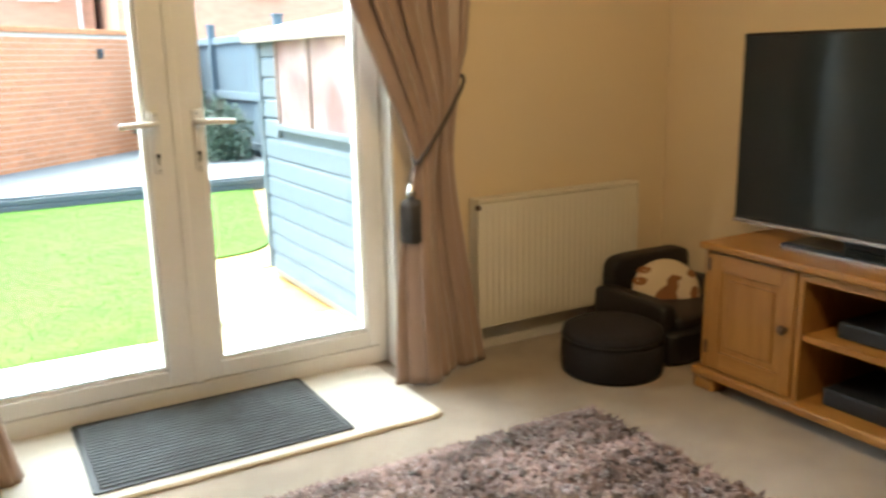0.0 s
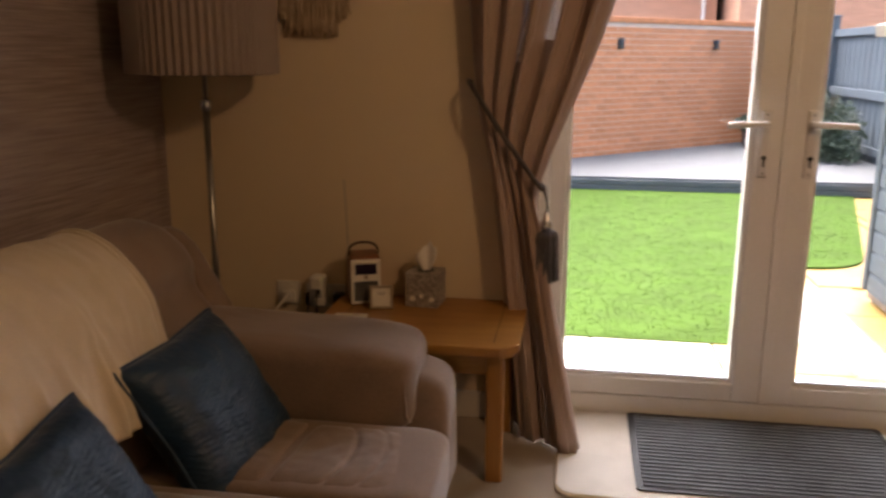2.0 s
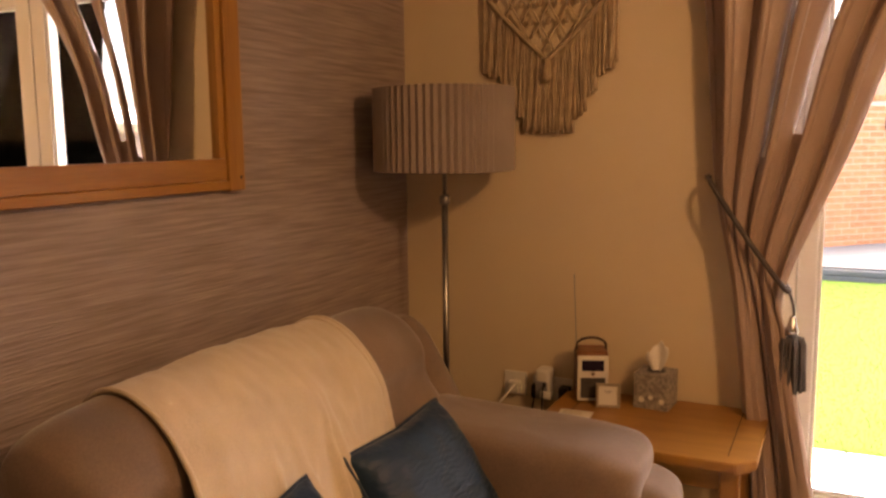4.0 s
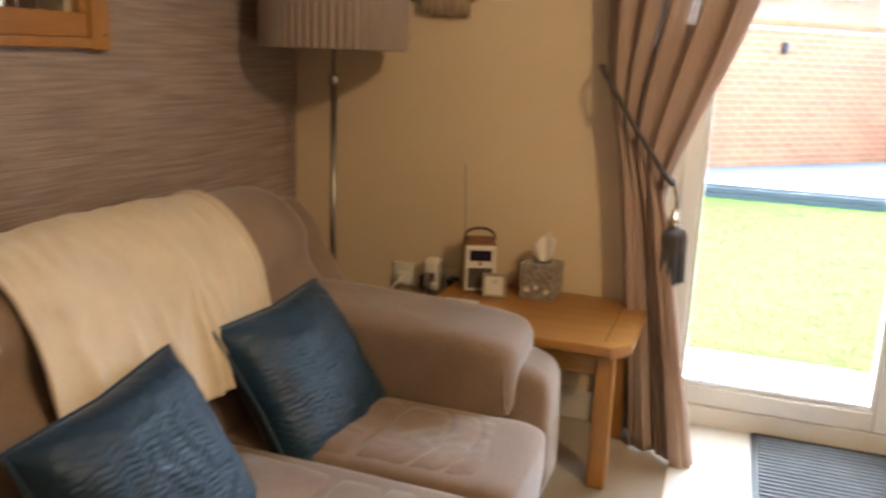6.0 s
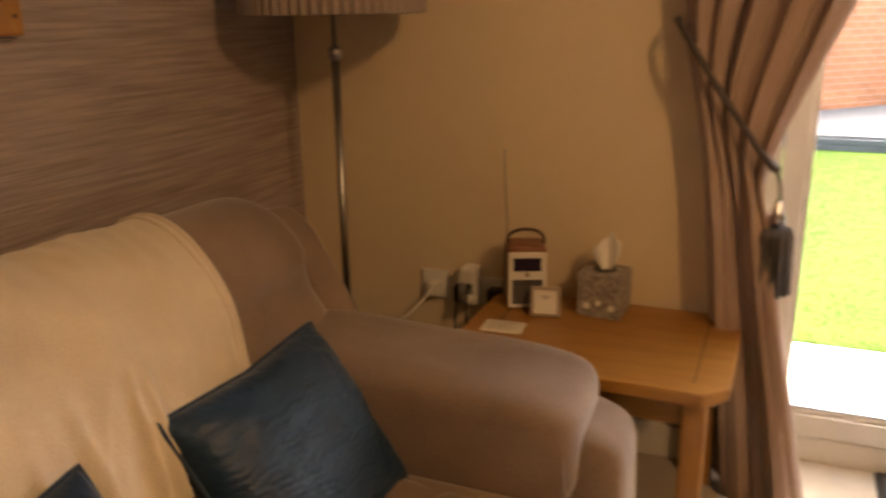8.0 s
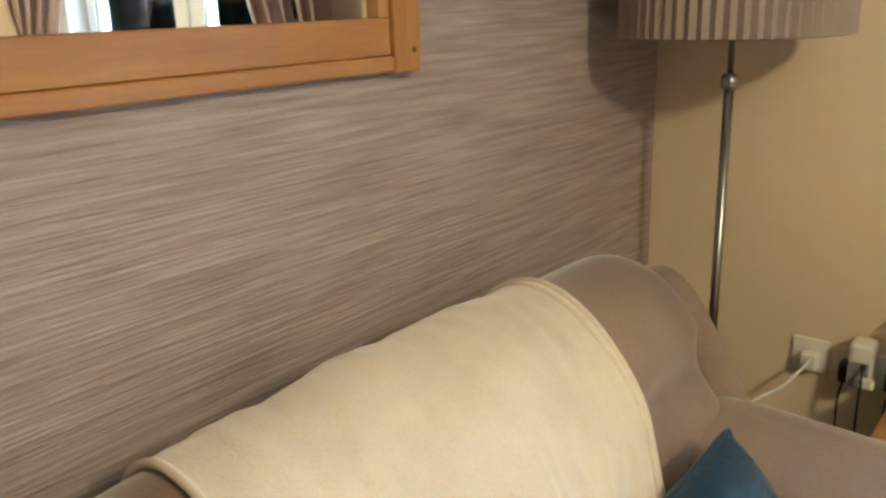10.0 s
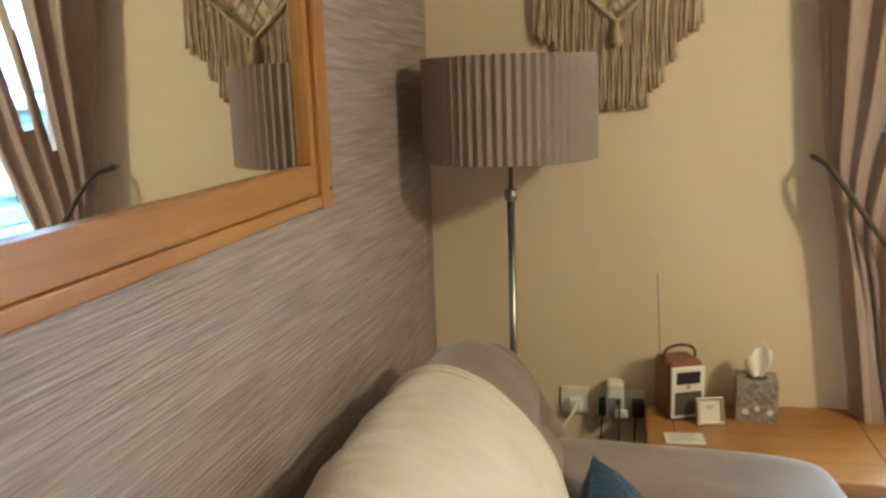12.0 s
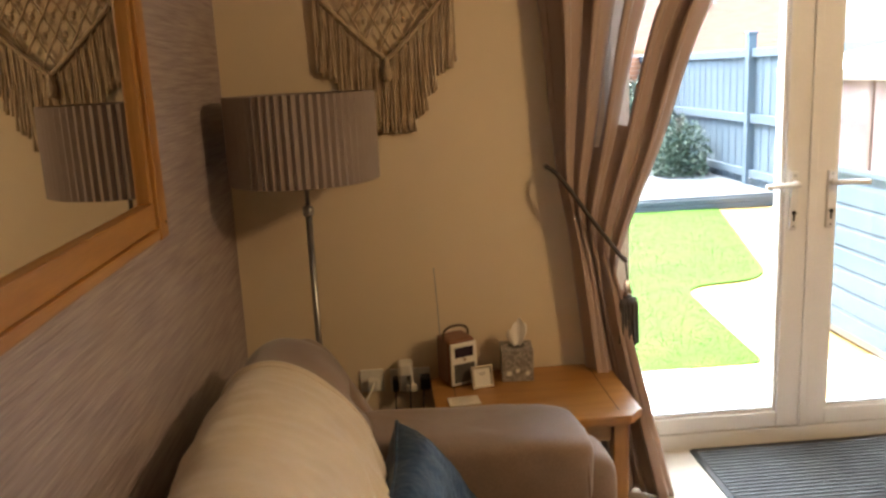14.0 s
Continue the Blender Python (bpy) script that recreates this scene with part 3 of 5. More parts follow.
def tv_cabinet():
    c = thing("tv_cabinet", "honey oak television cabinet with a panelled door and open shelves", "cabinet")
    c.location = TV_AT
    x0, x1, y0, y1 = 3.80, 4.36, -2.12, -0.77
    part("top", box(x0 - 0.02, x1, y0 - 0.02, y1 + 0.02, 0.548, 0.575, 0.008), "pine_y", c)
    part("plinth", box(x0 - 0.025, x1, y0 - 0.025, y1 + 0.025, 0.055, 0.088, 0.008), "pine_y", c)
    for y in (y0 + 0.03, y1 - 0.03):
        for x in (x0 + 0.03, x1 - 0.06):
            part("foot", box(x - 0.045, x + 0.045, y - 0.05, y + 0.05, 0.0, 0.0548, 0.012), "pine_y", c)
    part("side_panel", box(x0, x1, y1 - 0.022, y1, 0.0885, 0.5475, 0.003), "pine_z", c)
    part("side_panel", box(x0, x1, y0, y0 + 0.022, 0.0885, 0.5475, 0.003), "pine_z", c)
    part("back_panel", box(x1 - 0.012, x1, y0 + 0.023, y1 - 0.023, 0.0885, 0.5475), "pine_z", c)
    for y in (-1.19, y0 + 0.40):
        part("divider", box(x0 + 0.003, x1 - 0.013, y, y + 0.022, 0.0885, 0.5475, 0.002), "pine_z", c)
    part("shelf", box(x0 + 0.012, x1 - 0.013, y0 + 0.424, -1.1905, 0.305, 0.328, 0.003), "pine_y", c)
    part("top_rail", box(x0 + 0.002, x0 + 0.02, y0 + 0.424, -1.1905, 0.515, 0.5475, 0.002), "pine_y", c)
    for a, b, hinge in ((-1.166, y1 - 0.024, 1), (y0 + 0.024, y0 + 0.398, -1)):
        d = part("cabinet_door", box(x0 - 0.004, x0 + 0.016, a + 0.002, a + 0.058, 0.095, 0.54, 0.003), "pine_z", c)
        part("stile", box(x0 - 0.004, x0 + 0.016, b - 0.058, b - 0.002, 0.095, 0.54, 0.003), "pine_z", d)
        part("rail", box(x0 - 0.004, x0 + 0.016, a + 0.0585, b - 0.0585, 0.095, 0.165, 0.003), "pine_y", d)
        part("rail", box(x0 - 0.004, x0 + 0.016, a + 0.0585, b - 0.0585, 0.475, 0.54, 0.003), "pine_y", d)
        part("panel", box(x0 + 0.004, x0 + 0.014, a + 0.059, b - 0.059, 0.1655, 0.4745, 0.0), "pine_z", d)
        part("raised_field", box(x0 - 0.002, x0 + 0.0038, a + 0.085, b - 0.085, 0.19, 0.45, 0.005), "pine_z", d)
        ky = a + 0.03 if hinge > 0 else b - 0.03
        k = lathe([(0.008, 0), (0.007, 0.012), (0.016, 0.018), (0.017, 0.026), (0.010, 0.032)], 0, 0, 16)
        bmesh.ops.transform(k, matrix=Matrix.Translation((x0 - 0.0045, ky, 0.335)) @ Matrix.Rotation(radians(-90), 4, "Y"), verts=k.verts[:])
        part("knob", k, "strap", d, "dark antique knob", True)
        for z in (0.15, 0.47):
            part("hinge", box(x0 - 0.008, x0 - 0.0045, (b if hinge > 0 else a) - 0.008, (b if hinge > 0 else a) + 0.006, z, z + 0.05, 0.001), "strap", d, "dark metal hinge")


tv_cabinet()
tv = thing("television", "large flat television, switched off, on a glossy pedestal", "television")
tv.location = TV_AT
part("housing", box(4.035, 4.075, -1.95, -0.69, 0.615, 1.325, 0.006), "tvblack", tv)
part("screen", box(4.030, 4.0348, -1.938, -0.702, 0.642, 1.313, 0.0), "screen", tv, "dark glossy screen")
part("silver_strip", box(4.026, 4.0345, -1.95, -0.69, 0.6155, 0.632, 0.003), "silver", tv, "bright silver lower edge")
part("neck", box(4.04, 4.07, -1.42, -1.16, 0.592, 0.6148, 0.003), "tvblack", tv)
part("foot", flat_rounded(3.92, 4.20, -1.56, -0.98, 0.5752, 0.590, 0.03), "screen", tv, "black glass foot")
part("foot_edge", box(3.915, 3.9195, -1.53, -1.01, 0.576, 0.588, 0.001), "silver", tv, "silver edge")


def set_top(name, y0, y1, x0, x1, z, h, label):
    s = thing(name, label, "media player")
    s.location = TV_AT
    part("case", box(x0, x1, y0, y1, z, z + h, 0.004), "dark", s)
    part("front", box(x0 - 0.003, x0 - 0.0002, y0 + 0.006, y1 - 0.006, z + 0.006, z + h - 0.006, 0.001), "tvblack", s)
    part("display", box(x0 - 0.0045, x0 - 0.0031, y0 + 0.04, y0 + 0.10, z + 0.015, z + h - 0.015), "greyplastic", s, "grey display strip")


set_top("set_top_box", -1.62, -1.27, 3.88, 4.14, 0.3285, 0.055, "black set-top box on the cabinet shelf")
set_top("disc_player", -1.68, -1.25, 3.86, 4.16, 0.0885, 0.06, "black disc player on the bottom of the cabinet")

# pet chair, pouf and round cushion
pc = thing("pet_sofa", "small dark brown leatherette pet sofa in the corner", "pet bed")
part("base", puff(4.10, -0.40, 0.075, 0.54, 0.50, 0.149, 0.2, wrinkle=0.004), "leather", pc, smooth=True)
part("seat_pad", puff(4.08, -0.42, 0.165, 0.40, 0.40, 0.07, 0.35, wrinkle=0.005, seed=2), "leather", pc, smooth=True)
part("backrest", puff(4.15, -0.165, 0.205, 0.48, 0.10, 0.33, 0.3, wrinkle=0.005, seed=3), "leather", pc, smooth=True)
part("armrest", puff(3.87, -0.38, 0.17, 0.09, 0.44, 0.18, 0.35, wrinkle=0.004, seed=4), "leather", pc, smooth=True)
part("armrest", puff(4.335, -0.38, 0.17, 0.09, 0.44, 0.18, 0.35, wrinkle=0.004, seed=5), "leather", pc, smooth=True)
pf = thing("pouf", "low round dark felt pouf on the carpet", "pouf")
part("body", lathe([(0.185, 0.0), (0.203, 0.012), (0.208, 0.08), (0.206, 0.13), (0.196, 0.150)], 3.645, -0.50, 48), "pouf", pf, smooth=True)
part("seat_pad", lathe([(0.196, 0.1505), (0.203, 0.158), (0.200, 0.18), (0.17, 0.196), (0.09, 0.204), (0.02, 0.206)], 3.645, -0.50, 48), "pouf", pf, smooth=True)
ring = [(3.645 + 0.2045 * math.cos(a), -0.50 + 0.2045 * math.sin(a), 0.154) for a in [2 * math.pi * k / 48 for k in range(49)]]
part("piping", tube(ring, 0.004, 6), "leather", pf)

rc = thing("round_cushion", "round cream cushion with brown printed patches, leaning", "cushion")
tilt = Matrix.Translation((4.10, -0.34, 0.215)) @ Matrix.Rotation(radians(-32), 4, "Z") @ Matrix.Rotation(radians(70), 4, "X")


def disc(r, h):
    return lathe([(r * 0.92, -h), (r, -h * 0.3), (r, h * 0.3), (r * 0.92, h * 0.8), (r * 0.6, h * 1.25), (r * 0.02, h * 1.4)], 0, 0, 40)


bm = disc(0.150, 0.035)
bmesh.ops.transform(bm, matrix=tilt, verts=bm.verts[:])
part("cover", bm, "creamfab", rc, smooth=True)


def blob(cx, cy, rx, ry, seed, z=0.0505):
    b = bmesh.new()
    rows = []
    for s in (0.0, 0.5, 1.0):
        ring = []
        for k in range(24):
            a = 2 * math.pi * k / 24
            q = s * (1 + 0.25 * noise.noise(Vector((math.cos(a) * 1.4, math.sin(a) * 1.4, seed))))
            x, y = cx + rx * q * math.cos(a), cy + ry * q * math.sin(a)
            d = min(math.hypot(x, y) / 0.150, 0.97)
            h = np.interp(d, (0.02, 0.6, 0.92, 1.0), (0.049, 0.0437, 0.028, 0.0105)) + 0.0015
            ring.append(tilt @ Vector((x, y, h)))
        rows.append(ring)
    vs = [[b.verts.new(p) for p in r] for r in rows[1:]]
    c = b.verts.new(rows[0][0])
    for k in range(24):
        b.faces.new((c, vs[0][k], vs[0][(k + 1) % 24]))
        b.faces.new((vs[0][k], vs[1][k], vs[1][(k + 1) % 24], vs[0][(k + 1) % 24]))
    return b


for i, q in enumerate(((-0.005, -0.03, 0.052, 0.05), (0.018, 0.03, 0.026, 0.045), (0.04, 0.06, 0.02, 0.014), (-0.12, 0.05, 0.03, 0.02), (-0.10, 0.10, 0.03, 0.015), (0.12, -0.01, 0.025, 0.03), (0.0, -0.125, 0.05, 0.014), (0.11, 0.08, 0.02, 0.02), (-0.09, -0.09, 0.02, 0.016))):
    part("printed_patch", blob(*q, i * 3.7), "tanfab", rc, "tan brown printed patch", True)


# ---- shaggy rug ----
rug = thing("shaggy_rug", "mauve and brown shaggy rug with lighter bands", "rug")
RX0, RX1, RY0, RY1 = 1.98, 3.27, -2.70, -0.82
part("backing", box(RX0, RX1, RY0, RY1, 0.0, 0.012, 0.003), "rug", rug)
rng = np.random.RandomState(4)
verts, faces = [], []
for k in range(26000):
    x, y = RX0 + rng.rand() * (RX1 - RX0), RY1 - (rng.rand() ** 1.6) * (RY1 - RY0)
    a, L, w = rng.rand() * 6.283, 0.018 + 0.017 * rng.rand(), 0.006 + 0.005 * rng.rand()
    ox, oy = math.cos(a) * L * 0.9, math.sin(a) * L * 0.9
    px, py = -math.sin(a) * w, math.cos(a) * w
    i = len(verts)
    verts += [(x - px, y - py, 0.010), (x + px, y + py, 0.010), (x + ox * 0.5 + px, y + oy * 0.5 + py, 0.012 + L * 0.8), (x + ox * 0.5 - px, y + oy * 0.5 - py, 0.012 + L * 0.8), (x + ox, y + oy, 0.012 + L)]
    faces += [(i, i + 1, i + 2, i + 3), (i + 3, i + 2, i + 4)]
me = bpy.data.meshes.new("shag")
me.from_pydata(verts, [], faces)
me.materials.append(M["rug"])
pile = new("shag", me)
pile.parent = rug
tagged(pile, kind="stuff")


# ---- side table ----
TZ = 0.447


def side_table():
    t = thing("side_table", "honey oak side table with clipped corners in the alcove", "side table")
    x0, x1, y0, y1 = 0.650, 1.302, -0.512, -0.022
    c = 0.05

    def slab(a0, a1, b0, b1, cc, z0, z1):
        bm = bmesh.new()
        ring = [(a0 + cc, b0), (a1 - cc, b0), (a1, b0 + cc), (a1, b1 - cc), (a1 - cc, b1), (a0 + cc, b1), (a0, b1 - cc), (a0, b0 + cc)]
        lo, hi = [bm.verts.new((x, y, z0)) for x, y in ring], [bm.verts.new((x, y, z1)) for x, y in ring]
        bm.faces.new(hi)
        bm.faces.new(lo[::-1])
        for i in range(8):
            bm.faces.new((lo[i], lo[(i + 1) % 8], hi[(i + 1) % 8], hi[i]))
        bmesh.ops.bevel(bm, geom=bm.edges[:], offset=0.003, segments=2, affect="EDGES")
        return bm
    top = part("tabletop", slab(x0, x1, y0, y1, c, TZ - 0.028, TZ), "pine", t)
    part("edge_moulding", slab(x0 + 0.012, x1 - 0.012, y0 + 0.012, y1 - 0.012, c * 0.8, TZ - 0.038, TZ - 0.0285), "pine", t)
    for xe in (x0 + 0.075, x1 - 0.075):
        part("cross_grain_end", box(xe - 0.0015, xe + 0.0015, y0 + 0.05, y1 - 0.05, TZ - 0.001, TZ + 0.0006), "strap", top, "dark joint line")
    for x in (x0 + 0.07, x1 - 0.07):
        for y in (y0 + 0.07, y1 - 0.07):
            part("leg", box(x - 0.026, x + 0.026, y - 0.026, y + 0.026, 0.0, TZ - 0.0385, 0.006), "pine_z", t)
    for y in (y0 + 0.07, y1 - 0.07):
        part("apron", box(x0 + 0.0965, x1 - 0.0965, y - 0.011, y + 0.011, TZ - 0.105, TZ - 0.0385, 0.002), "pine", t)
    for x in (x0 + 0.07, x1 - 0.07):
        part("apron", box(x - 0.011, x + 0.011, y0 + 0.0965, y1 - 0.0965, TZ - 0.105, TZ - 0.0385, 0.002), "pine_y", t)


side_table()


def turned(ob, x, y, z, a):
    ob.matrix_world = Matrix.Translation((x, y, z)) @ Matrix.Rotation(radians(a), 4, "Z")
    return ob


def radio():
    r = thing("table_radio", "retro walnut table radio with a cream face and strap handle", "radio")
    w, d, h = 0.105, 0.115, 0.169
    part("case", box(-w / 2, w / 2, -d / 2 + 0.008, d / 2, 0.003, h, 0.014, seg=3), "walnut", r)
    fr = box(-w / 2 + 0.002, w / 2 - 0.002, -d / 2 - 0.002, -d / 2 + 0.0075, 0.006, h - 0.012, 0.003)
    face = part("face", fr, "cream_plastic", r, "cream plastic face")
    part("display", box(-0.036, 0.036, -d / 2 - 0.004, -d / 2 - 0.0022, h - 0.062, h - 0.026, 0.001), "display", face, "dark display window")
    part("speaker_grille", box(-0.040, 0.040, -d / 2 - 0.004, -d / 2 - 0.0022, 0.016, 0.084, 0.001), "cloth_grille", face, "woven speaker cloth")
    k = lathe([(0.006, 0), (0.006, 0.006)], 0, 0, 14)
    bmesh.ops.transform(k, matrix=Matrix.Translation((0, -d / 2 - 0.0022, 0.099)) @ Matrix.Rotation(radians(90), 4, "X"), verts=k.verts[:])
    part("button", k, "silver", face)
    part("handle", tube(spline([(-0.048, 0, h - 0.012), (-0.046, 0, h + 0.018), (-0.02, 0, h + 0.034), (0.02, 0, h + 0.034), (0.046, 0, h + 0.018), (0.048, 0, h - 0.012)], 20), 0.0045, 8), "strap", r, "brown leather strap", True)
    part("aerial", tube([(-0.046, 0.030, h - 0.01), (-0.050, 0.032, h + 0.10), (-0.056, 0.034, h + 0.245)], 0.0016, 6), "chrome", r, "thin telescopic aerial")
    for x in (-0.035, 0.035):
        for y in (-0.04, 0.04):
            part("foot", lathe([(0.006, 0.0), (0.006, 0.0032)], x, y, 8), "dark", r)
    return r


turned(radio(), 0.744, -0.105, TZ, 22)


def photo_frame():
    f = thing("photo_frame", "small square champagne photo frame standing on the table", "photo frame")
    s = 0.078
    m = Matrix.Rotation(radians(-12), 4, "X")
    for a in ((-s / 2, s / 2, 0.0, 0.009), (-s / 2, s / 2, s - 0.009, s)):
        part("frame_bar", box(a[0], a[1], -0.005, 0.005, a[2], a[3], 0.0015, m=m), "frame_silver", f)
    for a in ((-s / 2, -s / 2 + 0.009), (s / 2 - 0.009, s / 2)):
        part("frame_bar", box(a[0], a[1], -0.005, 0.005, 0.0092, s - 0.0092, 0.0015, m=m), "frame_silver", f)
    part("mount", box(-s / 2 + 0.0092, s / 2 - 0.0092, 0.0, 0.003, 0.0092, s - 0.0092, m=m), "paper_white", f, "white card with a line of writing")
    b = bmesh.new()
    for z, w in ((0.052, 0.026), (0.046, 0.014)):
        box(-w / 2, w / 2, -0.0007, -0.0001, z, z + 0.0022, m=m, bm=b)
    part("writing", b, "ink", f)
    part("strut", tube([(0, 0.014, 0.05), (0, 0.045, 0.002)], 0.003, 6), "frame_silver", f)
    return f


turned(photo_frame(), 0.826, -0.195, TZ + 0.001, 14)


def tissue_box():
    t = thing("tissue_box", "grey floral cube of tissues with one pulled up", "tissue box")
    s = 0.112
    bx = part("carton", box(-s / 2, s / 2, -s / 2, s / 2, 0, 0.115, 0.002), "tissuebox", t)
    part("slot", lathe([(0.03, 0.1152), (0.03, 0.1158)], 0, 0, 20), "dark", bx, "dark oval slot")
    for i, (x, z, r) in enumerate(((-0.03, 0.03, 0.010), (0.02, 0.07, 0.012), (0.0, 0.04, 0.008), (-0.02, 0.09, 0.009), (0.035, 0.03, 0.009))):
        b = lathe([(r, 0), (r * 0.9, 0.0008)], 0, 0, 10)
        bmesh.ops.transform(b, matrix=Matrix.Translation((x, -s / 2 - 0.0002, z)) @ Matrix.Rotation(radians(90), 4, "X"), verts=b.verts[:])
        part("printed_flower", b, "ink" if i % 2 else "paper_white", bx)

    def f(u, v):
        w = 2 * u - 1
        top = 0.078 + 0.016 * math.sin(2.6 * w + 0.9) + 0.010 * abs(math.sin(4.2 * w + 0.4))
        x = w * (0.012 + 0.024 * math.sin(2.2 * v)) + 0.006 * v * v
        y = 0.006 * math.sin(4.0 * w + 1.5 * v) + 0.006 * v * v * w
        return (x, y, 0.112 + v * top)
    ti = part("tissue", grid(f, 40, 14), "tissue", t, "white tissue", True)
    solid(ti, 0.001)
    return t


turned(tissue_box(), 0.958, -0.100, TZ, -5)


nc = thing("note_card", "flat white printed card lying on the table", "card")
part("card", box(-0.052, 0.052, -0.036, 0.036, 0, 0.004, 0.001), "paper_white", nc)
b = bmesh.new()
for k in range(4):
    box(-0.04, 0.03 - 0.012 * (k % 2), 0.02 - k * 0.014, 0.024 - k * 0.014, 0.0041, 0.0045, 0, b)
part("print", b, "frame_silver", nc)
turned(nc, 0.748, -0.300, TZ, 4)

so = thing("wall_socket", "white single wall socket with a white plug in it", "socket")
part("plate", box(0.395, 0.481, -0.009, -0.0005, 0.390, 0.476, 0.003), "cream_plastic", so)
pl = part("plug", box(0.422, 0.462, -0.040, -0.0095, 0.402, 0.446, 0.006), "cream_plastic", so, "white plug")
part("cable", tube(spline([(0.447, -0.036, 0.436), (0.435, -0.07, 0.415), (0.40, -0.10, 0.37), (0.34, -0.14, 0.32), (0.30, -0.20, 0.20), (0.29, -0.25, 0.012)], 30), 0.0042, 6), "cream_plastic", pl, "white flex", True)
part("switch", box(0.432, 0.444, -0.012, -0.0092, 0.454, 0.468, 0.001), "cream_plastic", so)
s2 = thing("double_socket", "white double wall socket holding an adapter and black plugs", "socket")
part("plate", box(0.505, 0.651, -0.009, -0.0005, 0.385, 0.471, 0.003), "cream_plastic", s2)
ad = part("adapter", box(0.535, 0.588, -0.075, -0.0095, 0.402, 0.512, 0.012, seg=3), "cream_plastic", s2, "tall white plug-in adapter")
part("adapter_face", box(0.541, 0.582, -0.079, -0.0755, 0.408, 0.470, 0.003), "greyplastic", ad, "grey socket face")
part("small_plug", box(0.560, 0.600, -0.100, -0.0795, 0.415, 0.440, 0.006), "cream_plastic", ad)
part("inlet", box(0.566, 0.576, -0.081, -0.0792, 0.452, 0.468), "dark", ad)
part("lead", tube(spline([(0.571, -0.086, 0.462), (0.575, -0.11, 0.43), (0.572, -0.10, 0.34), (0.57, -0.05, 0.12), (0.575, -0.045, 0.012)], 24), 0.003, 6), "dark", ad, "black lead")
for x in (0.512, 0.612):
    bp = part("black_plug", box(x, x + 0.022 + (0.016 if x > 0.6 else 0), -0.052, -0.0095, 0.398, 0.448, 0.006), "dark", s2, "black plug")
    part("lead", tube(spline([(x + 0.012, -0.048, 0.40), (x + 0.008, -0.06, 0.34), (x + 0.012, -0.045, 0.18), (x + 0.01, -0.04, 0.012)], 20), 0.003, 6), "dark", bp, "black lead")


# ---- floor lamp ----
def floor_lamp():
    f = thing("floor_lamp", "chrome floor lamp with a grey pleated drum shade", "floor lamp")
    x, y = 0.283, -0.262
    part("base", lathe([(0.13, 0.0), (0.135, 0.006), (0.13, 0.016), (0.04, 0.026), (0.014, 0.034)], x, y, 36), "chrome", f, smooth=True)
    part("pole", lathe([(0.0105, 0.03), (0.0105, 1.10)], x, y, 16), "chrome", f, smooth=True)
    part("collar", lathe([(0.012, 1.095), (0.017, 1.10), (0.017, 1.125), (0.010, 1.13)], x, y, 16), "chrome", f, smooth=True)
    part("stem", lathe([(0.007, 1.13), (0.007, 1.24), (0.018, 1.245), (0.018, 1.30)], x, y, 14), "chrome", f, smooth=True)
    n, r = 60, 0.232

    def g(u, v):
        a = 2 * math.pi * u
        s = (u * n) % 1.0
        rr = r - 0.009 * (1.0 - abs(2 * s - 1)) ** 0.8
        return (x + rr * math.cos(a), y + rr * math.sin(a), 1.210 + 0.268 * v)
    sh = part("shade", grid(g, n * 6, 6, close_u=True), "shade", f, "grey pleated fabric shade")
    solid(sh, 0.002, 1)
    for z in (1.2105, 1.4755):
        rg = [(x + 0.221 * math.cos(a), y + 0.221 * math.sin(a), z) for a in [2 * math.pi * k / 48 for k in range(49)]]
        part("rim", tube(rg, 0.003, 6), "shade", sh)
    for k in range(3):
        a = 2 * math.pi * k / 3
        part("spoke", tube([(x, y, 1.26), (x + 0.22 * math.cos(a), y + 0.22 * math.sin(a), 1.214)], 0.002, 6), "chrome", f)


floor_lamp()


